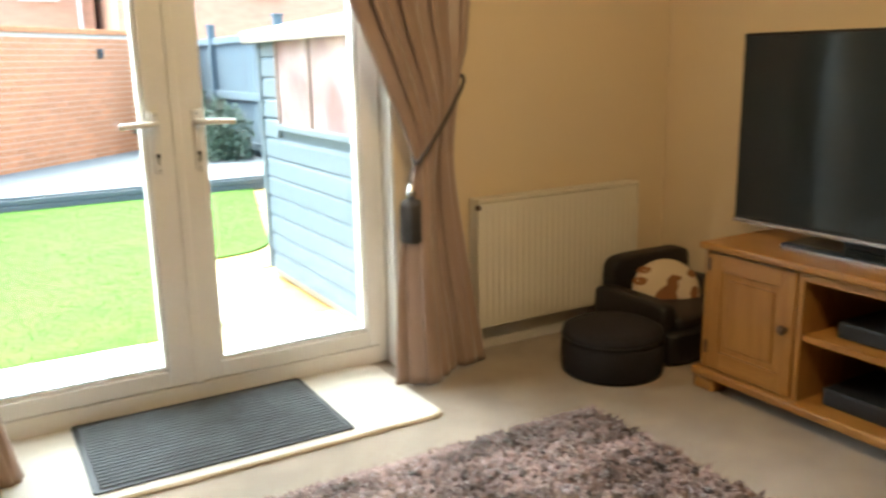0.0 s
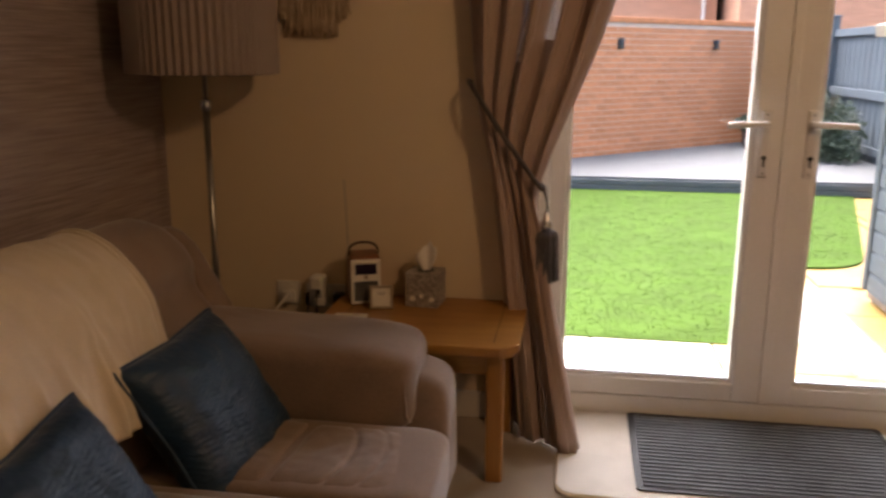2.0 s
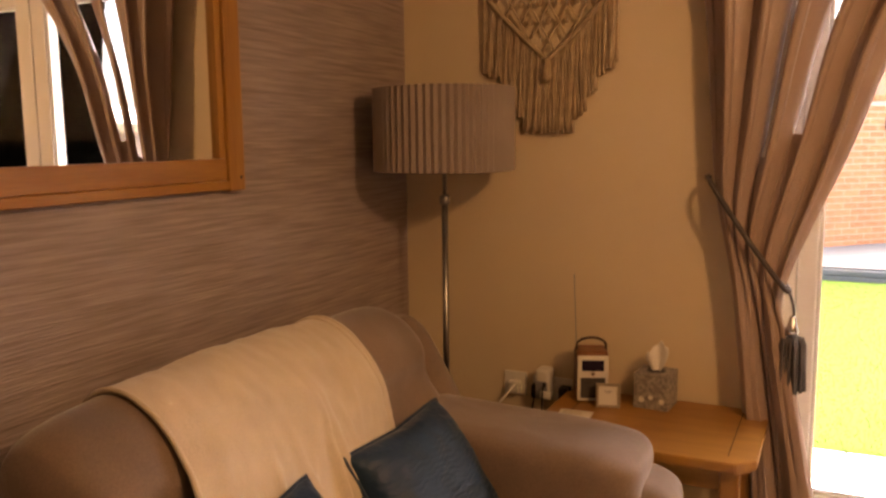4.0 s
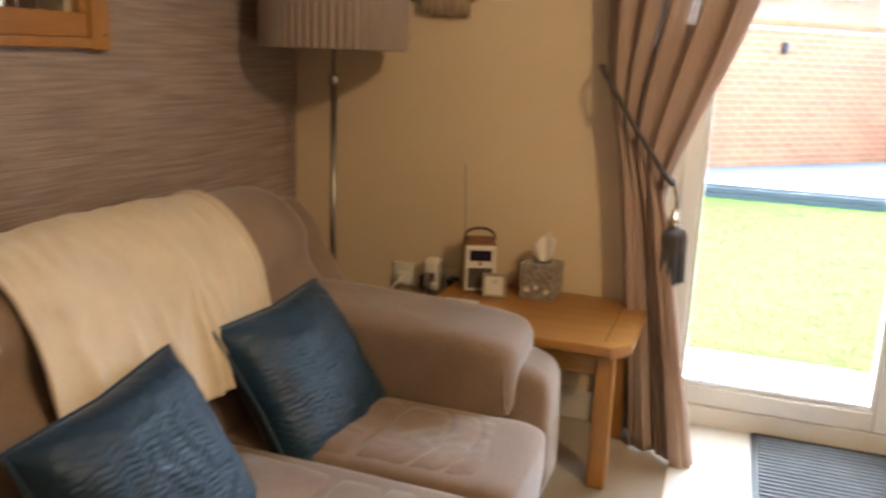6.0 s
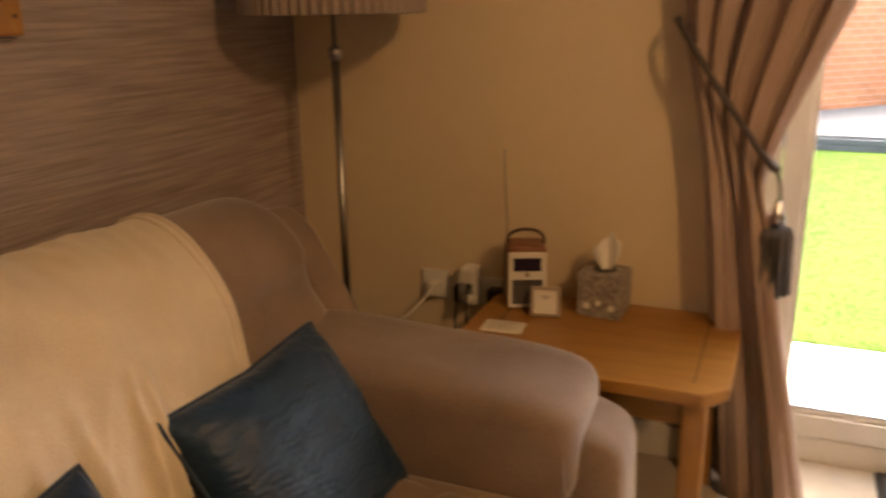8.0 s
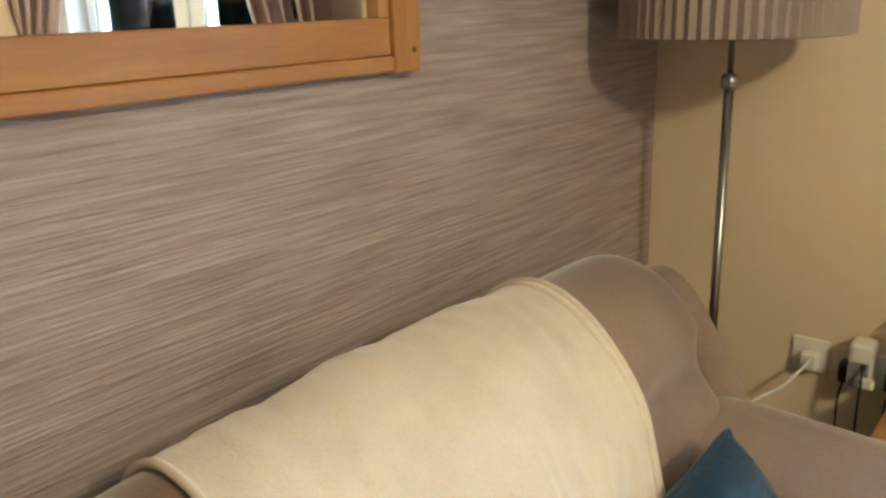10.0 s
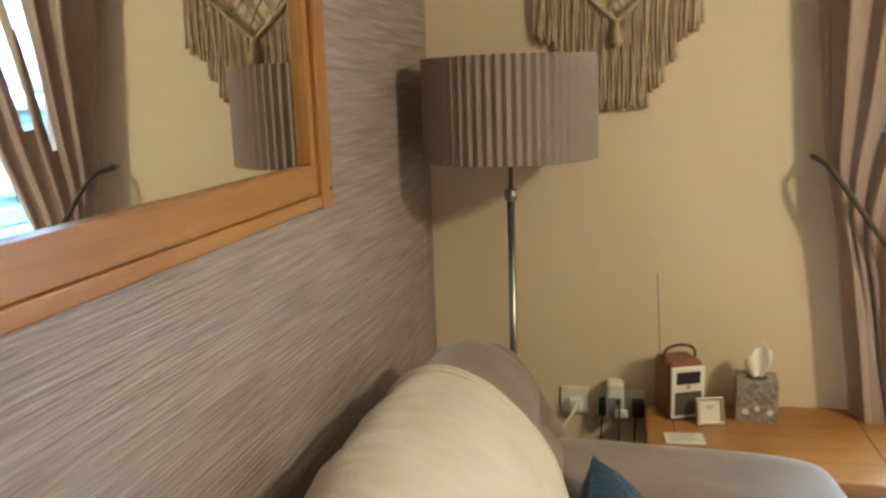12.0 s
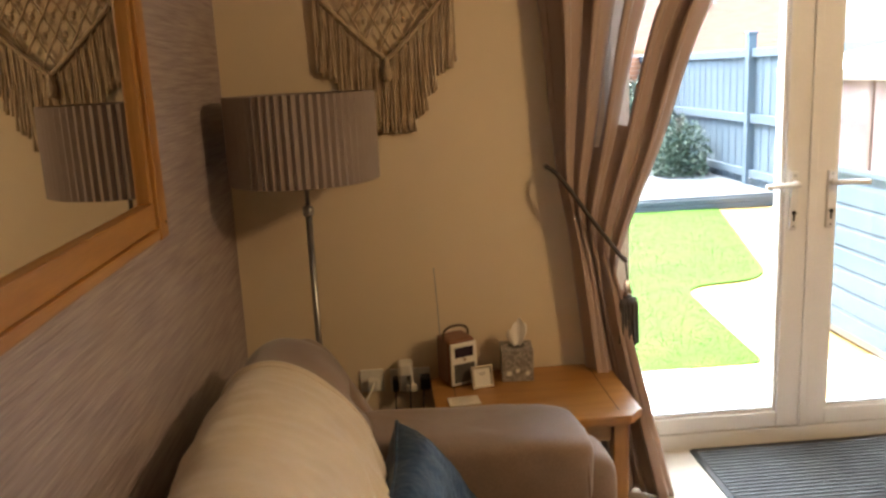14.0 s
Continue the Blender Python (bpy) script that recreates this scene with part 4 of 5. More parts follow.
# ---- macrame ----
def macrame():
    m = thing("macrame_hanging", "natural cotton macrame wall hanging with a long fringe", "wall hanging")
    cx, y = 0.560, -0.016
    rng = random.Random(7)
    part("dowel", tube([(cx - 0.28, y, 1.90), (cx + 0.28, y, 1.90)], 0.010, 10), "pine", m, "wooden rod")
    part("hanging_cord", tube([(cx - 0.24, y, 1.908), (cx, -0.004, 2.08), (cx + 0.24, y, 1.908)], 0.004, 6), "macrame", m)
    vee = lambda dx: 1.572 + abs(dx) * 0.85 + 0.6 * dx * dx
    part("border_cord", tube([(cx + d, y - 0.013, vee(d)) for d in [(-0.215 + 0.43 * k / 30) for k in range(31)]], 0.0075, 8), "macrame", m, "thick knotted V cord", True)
    for k in range(62):
        dx = -0.232 + 0.464 * k / 61 + rng.uniform(-0.002, 0.002)
        top = vee(dx) if abs(dx) < 0.205 else 1.89
        ad = abs(dx)
        bot = 1.335 + (0.0 if ad < 0.09 else 0.045 + (ad - 0.09) * 0.25 if ad < 0.125 else 0.10 + (ad - 0.125) * 1.0 if ad < 0.17 else 0.175 + (ad - 0.17) * 0.55) + rng.uniform(-0.010, 0.012)
        sw = rng.uniform(-0.006, 0.006)
        pts = [(dx + cx + sw * math.sin(s * 5 + k) * s, y - 0.004 - 0.004 * math.sin(k * 1.7 + s * 4), top + (bot - top) * s) for s in [q / 7 for q in range(8)]]
        o = part("fringe_strand", tube(pts, 0.0042, 6, taper=[1, 1, 1, 1, 1, 1, 1.1, 1.5]), "macrame", m, smooth=True)
    for k in range(7):
        d0 = -0.20 + 0.40 * k / 6
        for s in (-1, 1):
            pts = []
            for q in range(13):
                z = 1.88 - q * 0.026
                dx = d0 + s * (1.88 - z) * 0.55
                if abs(dx) > 0.21 or z < vee(dx):
                    break
                pts.append((cx + dx, y - 0.004 - 0.003 * s + 0.003 * math.sin(q * 2.0), z))
            if len(pts) > 2:
                part("net_cord", tube(pts, 0.0038, 6), "macrame", m, smooth=True)
    for k in range(5):
        for j in range(3):
            dx, z = (k - 2) * 0.065 + (0.0325 if j % 2 else 0), 1.82 - j * 0.06
            if z > vee(dx) + 0.02 and abs(dx) < 0.19:
                part("knot", puff(cx + dx, y - 0.009, z, 0.018, 0.014, 0.024, 0.8, nu=10, nv=6, wrinkle=0), "macrame", m, smooth=True)
    part("centre_tassel", lathe([(0.004, 1.578), (0.009, 1.572), (0.008, 1.56), (0.014, 1.54), (0.017, 1.52), (0.012, 1.502)], cx, y - 0.020, 14), "macrame", m, "knotted tassel", True)


macrame()


# ---- mirror ----
def mirror():
    m = thing("wall_mirror", "large mirror in a broad honey oak frame", "mirror")
    y0, y1, z0, z1, w = -2.20, -0.972, 1.185, 1.99, 0.085
    part("stile", box(0.001, 0.034, y1 - 0.062, y1, z0, z1, 0.004), "pine_z", m)
    part("stile", box(0.001, 0.034, y0, y0 + 0.062, z0, z1, 0.004), "pine_z", m)
    for a, b in ((z0 + 0.004, z0 + 0.028), (z1 - 0.028, z1 - 0.004)):
        part("outer_rail", box(0.001, 0.032, y0 + 0.0625, y1 - 0.0625, a, b, 0.003), "pine_y", m)
    for a, b in ((z0 + 0.0285, z0 + w), (z1 - w, z1 - 0.0285)):
        part("rail", box(0.001, 0.025, y0 + 0.0625, y1 - 0.0625, a, b, 0.002), "pine_y", m)
    for a, b in ((y1 - w, y1 - 0.0625), (y0 + 0.0625, y0 + w)):
        part("inner_stile", box(0.001, 0.024, a, b, z0 + w + 0.0005, z1 - w - 0.0005, 0.002), "pine_z", m)
    part("mirror_glass", box(0.001, 0.010, y0 + w + 0.0005, y1 - w - 0.0005, z0 + w + 0.0005, z1 - w - 0.0005), "mirror", m, "silvered mirror glass")
    for y in (y1 - 0.018, y0 + 0.018):
        for z in (z0 + 0.035, z1 - 0.035):
            k = lathe([(0.0045, 0), (0.0045, 0.0015)], 0, 0, 10)
            bmesh.ops.transform(k, matrix=Matrix.Translation((0.0342, y, z)) @ Matrix.Rotation(radians(90), 4, "Y"), verts=k.verts[:])
            part("dowel_plug", k, "strap", m, "dark dowel plug")


mirror()


# ---- sofa ----
SOFA_AT = (0.010, 0.008, 0.0)
BACK_LINE = [(0.075, 0.28), (0.07, 0.50), (0.085, 0.68), (0.125, 0.778), (0.20, 0.818), (0.285, 0.802), (0.35, 0.755), (0.385, 0.705), (0.385, 0.655), (0.395, 0.62), (0.445, 0.55), (0.485, 0.46), (0.515, 0.36)]
BACK_CURVE = spline([(x, 0, z) for x, z in BACK_LINE], 60)


def back_at(v, out=0.0):
    k = min(max(v, 0), 1) * 60
    i = min(int(k), 59)
    p = BACK_CURVE[i].lerp(BACK_CURVE[i + 1], k - i)
    d = (BACK_CURVE[i + 1] - BACK_CURVE[i]).normalized()
    return p + Vector((-d.z, 0, d.x)) * out


def back_cushion(ya, yb, seed):
    """One padded backrest between two places along the sofa, bulging in the middle."""
    def f(u, v):
        y = ya + (yb - ya) * u
        e = min(u, 1 - u) * abs(yb - ya)
        sh = 1 - math.exp(-e / 0.03)
        p = back_at(v, -0.035 * (1 - sh) + 0.012 * math.sin(math.pi * u) + 0.006 * noise.noise(Vector((u * 4, v * 6, seed))))
        return (p.x, y, p.z)
    bm = grid(f, 40, 60)
    bm.verts.ensure_lookup_table()
    for col in (0, 40):
        bm.faces.new([bm.verts[j * 41 + col] for j in range(61)])
    bm.faces.new([bm.verts[i] for i in range(41)] + [bm.verts[60 * 41 + i] for i in range(40, -1, -1)])
    return bm


def seat_top(ya, yb):
    """The padded top of one seat: a crease across it and three curved seams towards the front."""
    def f(u, v):
        x, y = 0.40 + 0.735 * u, ya + (yb - ya) * v
        e = (1 - abs(2 * u - 1) ** 8) * (1 - abs(2 * v - 1) ** 8)
        w = 2 * v - 1
        dip = 0.016 * math.exp(-((x - 0.80 - 0.015 * w) / 0.010) ** 2)
        for q, d in ((0.90, 0.007), (0.975, 0.006), (1.045, 0.005)):
            dip += d * math.exp(-((x - q - 0.05 * (1 - w * w)) / 0.0055) ** 2)
        bulge = 0.012 * math.sin(math.pi * min(1, max(0, (x - 0.45) / 0.35)))
        n = 0.005 * noise.noise(Vector((x * 9, y * 9, 2))) + 0.002 * noise.noise(Vector((x * 30, y * 30, 5)))
        return (x, y, 0.335 + e * (0.036 + bulge - dip + n) - 0.03 * max(0, (x - 1.04) / 0.1) ** 2)
    bm = grid(f, 130, 40)
    return bm


def sofa():
    s = thing("sofa", "taupe faux-suede sofa with padded arms and a high back", "sofa")
    s.location = SOFA_AT
    ya, yb = -0.585, -1.885
    part("base", box(0.09, 1.05, yb + 0.04, ya - 0.03, 0.05, 0.24, 0.03), "suede", s)
    for x in (0.14, 1.0):
        for y in (ya - 0.08, yb + 0.08):
            part("foot", lathe([(0.022, 0.0), (0.03, 0.051)], x, y, 14), "dark", s)
    for k, (a, b) in enumerate(((-0.598, -1.235), (-1.243, -1.83))):
        part("backrest", back_cushion(a, b, 3.0 + k * 5), "suede", s, smooth=True)
    for k, (a, b) in enumerate(((-0.87, -1.235), (-1.241, -1.865))):
        seat = part("seat", puff(0.76, (a + b) / 2, 0.27, 0.79, abs(a - b), 0.19, 0.20, wrinkle=0.009, seed=k * 7.0, nu=64, nv=32), "suede", s, smooth=True)
        part("seat_top", seat_top(min(a, b) + 0.012, max(a, b) - 0.012), "suede", seat, "quilted seat top with curved seams", True)
    for k, (yc, sg) in enumerate(((-0.712, 1),)):
        part("arm", puff(0.650, yc, 0.437, 0.800, 0.325, 0.238, 0.34, m=Matrix.Rotation(radians(2), 3, "Y"), wrinkle=0.008, seed=11 + k, nu=64, nv=36), "suede", s, smooth=True)
        ring = []
        for i in range(41):
            a = 2 * math.pi * i / 40
            q = 1 + 0.012 * math.sin(i * 4.1)
            pw = lambda w: math.copysign(abs(w) ** 0.5, w)
            ring.append((1.026 - 0.006 * pw(math.sin(a)), yc + 0.132 * q * pw(math.cos(a)), 0.423 + 0.092 * q * pw(math.sin(a))))
        part("arm_piping", tube(ring, 0.0055, 6), "suede", s, "gathered piping round the arm front", True)
        part("arm_panel", puff(0.64, yc + sg * 0.03, 0.255, 0.985, 0.235, 0.42, 0.30, wrinkle=0.006, seed=21 + k, nu=56, nv=32), "suede", s, smooth=True)
    for sg, y in ((1, -0.555),):
        part("wing", puff(0.30, y, 0.545, 0.24, 0.14, 0.47, 0.55, m=Matrix.Rotation(radians(-28), 3, "Y"), wrinkle=0.006, seed=31 + sg, nu=40, nv=30), "suede", s, smooth=True)


sofa()


DRAPE = spline([(x, 0, z) for x, z in [(0.075, 0.28), (0.07, 0.50), (0.085, 0.68), (0.125, 0.778), (0.20, 0.816), (0.285, 0.80), (0.355, 0.753), (0.40, 0.705), (0.430, 0.645), (0.458, 0.58), (0.485, 0.51), (0.51, 0.44), (0.53, 0.37)]], 60)


def drape_at(v, out):
    k = min(max(v, 0), 1) * 60
    i = min(int(k), 59)
    d = (DRAPE[i + 1] - DRAPE[i]).normalized()
    return DRAPE[i].lerp(DRAPE[i + 1], k - i) + Vector((-d.z, 0, d.x)) * out


CREASES = ((0.10, 0.016, 0.012, 0.10), (0.19, 0.020, 0.018, 0.16), (0.30, 0.017, 0.024, 0.10), (0.40, 0.022, 0.034, 0.04),
           (0.47, 0.014, 0.026, -0.05), (0.60, 0.024, 0.022, 0.05), (0.74, 0.020, 0.018, -0.04), (0.90, 0.024, 0.022, 0.0))


def throw():
    t = thing("throw_blanket", "cream fleece throw draped over the sofa back", "blanket")
    t.location = SOFA_AT

    def creases(u, v):
        s = min(1.0, max(0.0, (v - 0.42) / 0.5))
        return (0.3 + 0.7 * min(1.0, max(0.0, (u - 0.36) / 0.08))) * s * s * sum(a * math.exp(-((u - c - lean * (1 - v)) / w) ** 2) for c, w, a, lean in CREASES)

    def f(u, v):
        y = -0.862 - 0.735 * u - 0.15 * v * (1 - u) - 0.085 * v * u * u
        end = 0.80 + 0.07 * min(1.0, u / 0.40)
        w = v * end + 0.05 * (1 - v)
        fold = 0.016 * (1 - abs(math.sin(u * 10.5 + 1.6 * noise.noise(Vector((u * 3, v * 2.5, 1))) + 0.5 * v))) ** 1.6 * max(0, v - 0.38) * 1.5 * min(1.0, u / 0.12)
        k = 0.022 + creases(u, v) + fold + (0.005 + 0.014 * v * v) * noise.noise(Vector((u * 6, v * 4, 9))) + 0.004 * min(1.0, u / 0.15) * noise.noise(Vector((u * 20, v * 14, 4))) + 0.012 * math.sin(math.pi * u)
        p = drape_at(w, k)
        return (p.x, y, p.z)
    o = part("cloth", grid(f, 170, 90), "throw", t, smooth=True)
    solid(o, 0.010, -1)
    for u in (0.0, 0.035, 1.0):
        pts = [Vector(f(u, v / 40)) for v in range(41)]
        part("hem", tube(pts, 0.006, 6), "throw", t, smooth=True)


throw()


def rib(x, z, seed):
    """Waved ribs of the velvet, plain in a band along the upper edge."""
    wave = math.sin(z * 96 + 1.6 * math.sin(x * 24 + 1.5 * math.sin(z * 5)) + 3 * noise.noise(Vector((x * 3, z * 3, seed))))
    fold = 0.0025 * (1 - abs(noise.noise(Vector((x * 2.2 + z, z * 3.5 - x, seed + 4)))) * 3.0)
    return 0.0009 * wave * (0.5 + 0.5 * math.tanh((0.66 - z) * 14)) + max(0.0, fold)


def pillow(cx, cy, cz, size, m, seed, label):
    p = thing("throw_pillow", label, "cushion", "velvet cushions on the sofa")
    p.location = SOFA_AT
    h = size / 2

    def side(sg):
        def f(u, v):
            x, z = 2 * u - 1, 2 * v - 1
            b = (max(0, 1 - x ** 4) * max(0, 1 - z ** 4)) ** 0.55
            pinch = 1 - 0.06 * (1 - abs(x)) ** 1.0 * abs(z) ** 6 - 0.06 * (1 - abs(z)) * abs(x) ** 6
            q = Vector((x * h * pinch, sg * (0.075 * b + 0.008 * b * noise.noise(Vector((x * 3, z * 3, seed))) + rib(x, z, seed) * b + 0.010 * (1 - b) * b * noise.noise(Vector((x * 14, z * 14, seed + 9)))), z * h * pinch))
            return m @ q + Vector((cx, cy, cz))
        return f
    bm = grid(side(-1), 60, 190)
    grid(side(1), 60, 190, bm)
    bmesh.ops.remove_doubles(bm, verts=bm.verts[:], dist=1e-4)
    part("cover", bm, "velvet", p, smooth=True)
    f = side(1)
    edge = [f(i / 20, 0) for i in range(20)] + [f(1, i / 20) for i in range(20)] + [f(1 - i / 20, 1) for i in range(20)] + [f(0, 1 - i / 20) for i in range(21)]
    part("piping", tube(edge, 0.0055, 6), "velvet", p, smooth=True)


def aim(yaw, lean, spin):
    """A pillow that faces +x when yaw is 90, leaning back and spun in its own plane."""
    return (Matrix.Rotation(radians(yaw), 3, "Z") @ Matrix.Rotation(radians(-lean), 3, "X") @ Matrix.Rotation(radians(spin), 3, "Y"))


pillow(0.612, -1.052, 0.447, 0.412, aim(85, 32, -3), 2.0, "blue crushed velvet cushion leaning on the sofa arm")
pillow(0.600, -1.606, 0.450, 0.385, aim(84, 28, -9), 5.0, "blue crushed velvet cushion leaning on the throw")


# ---- garden ----
GZ = -0.15
tagged(link("ground", box(-400, 400, 0.30, 800, GZ - 0.3, GZ - 0.03), "soil"), "bare ground under the garden", "ground", kind="structure")


def rounded(ring, radii):
    """The ring with the corners that have a radius drawn as arcs."""
    out = []
    for i, (x, y) in enumerate(ring):
        r = radii.get(i, 0)
        p = Vector((x, y))
        if not r:
            out.append((x, y))
            continue
        a, b = Vector(ring[i - 1]), Vector(ring[(i + 1) % len(ring)])
        a, b = p + (a - p).normalized() * r, p + (b - p).normalized() * r
        for k in range(9):
            t = k / 8
            q = a * (1 - t) ** 2 + p * 2 * t * (1 - t) + b * t * t
            out.append((q.x, q.y))
    return out


LAWN = rounded([(-4.0, 1.36), (2.57, 1.36), (2.70, 3.02), (3.42, 3.10), (4.28, 6.22), (-4.0, 6.22)], {1: 0.12, 2: 0.28, 3: 0.35})


def sheet(ring, z0, z1):
    bm = bmesh.new()
    lo, hi = [bm.verts.new((x, y, z0)) for x, y in ring], [bm.verts.new((x, y, z1)) for x, y in ring]
    bm.faces.new(hi)
    bm.faces.new(lo[::-1])
    for i in range(len(ring)):
        bm.faces.new((lo[i], lo[(i + 1) % len(ring)], hi[(i + 1) % len(ring)], hi[i]))
    return bm


tagged(link("lawn", sheet(LAWN, GZ - 0.03, GZ + 0.012), "grass"), "short bright green lawn", "lawn", kind="structure")
rng = np.random.RandomState(8)
verts, faces = [], []
for k in range(48000):
    x, y = -1.0 + rng.rand() * 5.3, 1.37 + rng.rand() ** 1.3 * 4.85
    lim = 2.57 + 0.078 * (y - 1.36) if y < 3.02 else 3.40 + 0.276 * (y - 3.1) - 0.35 * max(0.0, 1 - (y - 3.02) / 0.4)
    if x > lim:
        continue
    a, L, w = rng.rand() * 6.283, 0.014 + 0.016 * rng.rand(), 0.0032
    i = len(verts)
    verts += [(x - math.sin(a) * w, y + math.cos(a) * w, GZ + 0.01), (x + math.sin(a) * w, y - math.cos(a) * w, GZ + 0.01), (x + math.cos(a) * L * 0.6, y + math.sin(a) * L * 0.6, GZ + 0.013 + L * 0.42)]
    faces.append((i, i + 1, i + 2))
me = bpy.data.meshes.new("grass_blades")
me.from_pydata(verts, [], faces)
me.materials.append(M["blade"])
tagged(new("grass_blades", me), "upright blades of short grass", "grass", kind="stuff")

# patio and path: slabs laid on a mortar bed
patio = tagged(link("patio", box(-4.0, 5.4, 0.30, 1.355, GZ - 0.03, GZ - 0.012), "soil"), "buff sandstone patio along the house", "pavement", kind="structure")
path = tagged(link("path", box(2.56, 5.0, 1.356, 6.22, GZ - 0.029, GZ - 0.004), "slab_yellow"), "sandstone path beside the shed", "path", kind="structure")


def slab_mesh(w, d, material):
    bm = box(-w / 2, w / 2, -d / 2, d / 2, -0.015, 0.006, 0.004, seg=1)
    me = bpy.data.meshes.new("slab")
    bm.to_mesh(me)
    bm.free()
    me.materials.append(M[material])
    return me


sm, sy = slab_mesh(0.594, 0.345, "slab"), slab_mesh(0.594, 0.345, "slab_yellow")
for j in range(3):
    for i in range(9):
        o = new("slab", sy if (i, j) in ((5, 2), (5, 1), (6, 1)) else sm)
        o.parent = patio
        o.location = (-0.55 + i * 0.60 + (0.3 if j % 2 else 0), 0.483 + j * 0.352, GZ)
sp, spy = slab_mesh(0.375, 0.595, "slab"), slab_mesh(0.20, 0.595, "slab_yellow")
for j in range(2):
    for mesh, x in ((sp, 2.780), (spy, 3.072)):
        o = new("slab", mesh)
        o.parent = path
        o.location = (x, 1.66 + j * 0.60, GZ + 0.004)
sb, sc = slab_mesh(0.44, 0.28, "slab_yellow"), slab_mesh(0.58, 0.595, "slab_yellow")
o = new("slab", sb)
o.parent = path
o.location = (3.20, 2.72, GZ + 0.004)
for j in range(5):
    o = new("slab", sc)
    o.parent = path
    o.location = (3.98 + 0.1 * j, 3.35 + j * 0.60, GZ + 0.004)


# deck
def decking():
    d = thing("deck", "raised grey timber decking across the end of the garden", "deck", kind="structure")
    bm = box(-0.5, 0.5, -0.066, 0.066, -0.014, 0.014, 0.003, seg=1)
    me = bpy.data.meshes.new("board")
    bm.to_mesh(me)
    bm.free()
    me.materials.append(M["deck"])
    for j in range(40):
        y = 6.32 + j * 0.139
        a, b = max(-4.0, y - 6.8), 4.98
        o = new("board", me)
        o.parent = d
        o.matrix_local = Matrix.Translation(((a + b) / 2, y, -0.014)) @ Matrix.Diagonal((b - a, 1, 1, 1))
    for z in (-0.055, -0.118):
        part("fascia", box(-4.0, 4.98, 6.225, 6.25, z - 0.028, z + 0.028, 0.004), "deck_edge", d)
    part("frame", box(-4.0, 4.98, 6.251, 6.30, GZ, -0.03), "deck_edge", d)


decking()


# boundary wall, at 45 degrees to the house
WALL_M = Matrix.Translation((-2.0, 4.45, -0.02)) @ Matrix.Rotation(radians(45), 4, "Z")
WALL_L, WALL_H = 10.05, 1.70


def boundary_wall():
    w = thing("wall_garden", "orange brick boundary wall behind the decking", "wall", kind="structure")
    w.matrix_world = WALL_M
    part("mortar_core", box(0, WALL_L, 0.004, 0.21, -0.15, WALL_H), "mortar", w)
    bm = box(-0.1075, 0.1075, 0.0, 0.1, -0.0325, 0.0325, 0.002, seg=1)
    me = bpy.data.meshes.new("brick")
    bm.to_mesh(me)
    bm.free()
    me.materials.append(M["brick"])
    rest = bmesh.new()
    for c in range(22):
        for k in range(45):
            x, z = 0.115 + k * 0.225 + (0.1125 if c % 2 else 0), 0.035 + c * 0.075
            if x + 0.108 > WALL_L:
                continue
            if 4.75 < x < 7.7:
                o = new("brick", me)
                o.parent = w
                o.location = (x, 0, z)
            elif x > 2.5:
                i = [rest.verts.new((x + dx, dy, z + dz)) for dx, dy, dz in ((-0.1075, 0, -0.0325), (0.1075, 0, -0.0325), (0.1075, 0, 0.0325), (-0.1075, 0, 0.0325), (-0.1075, 0.01, -0.0325), (0.1075, 0.01, -0.0325), (0.1075, 0.01, 0.0325), (-0.1075, 0.01, 0.0325))]
                for q in ((0, 1, 2, 3), (3, 2, 6, 7), (0, 4, 5, 1), (0, 3, 7, 4), (1, 5, 6, 2)):
                    rest.faces.new([i[a] for a in q])
    r = part("brickwork", rest, "brick", w)
    tagged(r, kind="stuff")
    bm = box(-0.036, 0.036, -0.015, 0.225, 0.0, 0.07, 0.004, seg=1)
    me2 = bpy.data.meshes.new("coping_brick")
    bm.to_mesh(me2)
    bm.free()
    me2.materials.append(M["brick"])
    for k in range(int(WALL_L / 0.077)):
        if 30 < k:
            o = new("coping_brick", me2)
            o.parent = w
            o.location = (0.04 + k * 0.077, 0, WALL_H + 0.0)


boundary_wall()


def wall_light(s):
    l = thing("garden_wall_light", "dark grey wall light fixed to the brick wall", "wall light", "garden wall lights")
    part("backplate", box(-0.04, 0.04, -0.012, -0.001, -0.07, 0.07, 0.003), "pot", l)
    part("body", lathe([(0.026, -0.065), (0.028, -0.06), (0.028, 0.06), (0.026, 0.065)], 0, -0.048, 16), "pot", l, smooth=True)
    part("arm", box(-0.012, 0.012, -0.03, -0.0122, -0.012, 0.012), "pot", l)
    l.matrix_world = WALL_M @ Matrix.Translation((s, 0, 1.44))


wall_light((1.93 + 2.0) * 1.4142)
wall_light((3.31 + 2.0) * 1.4142)


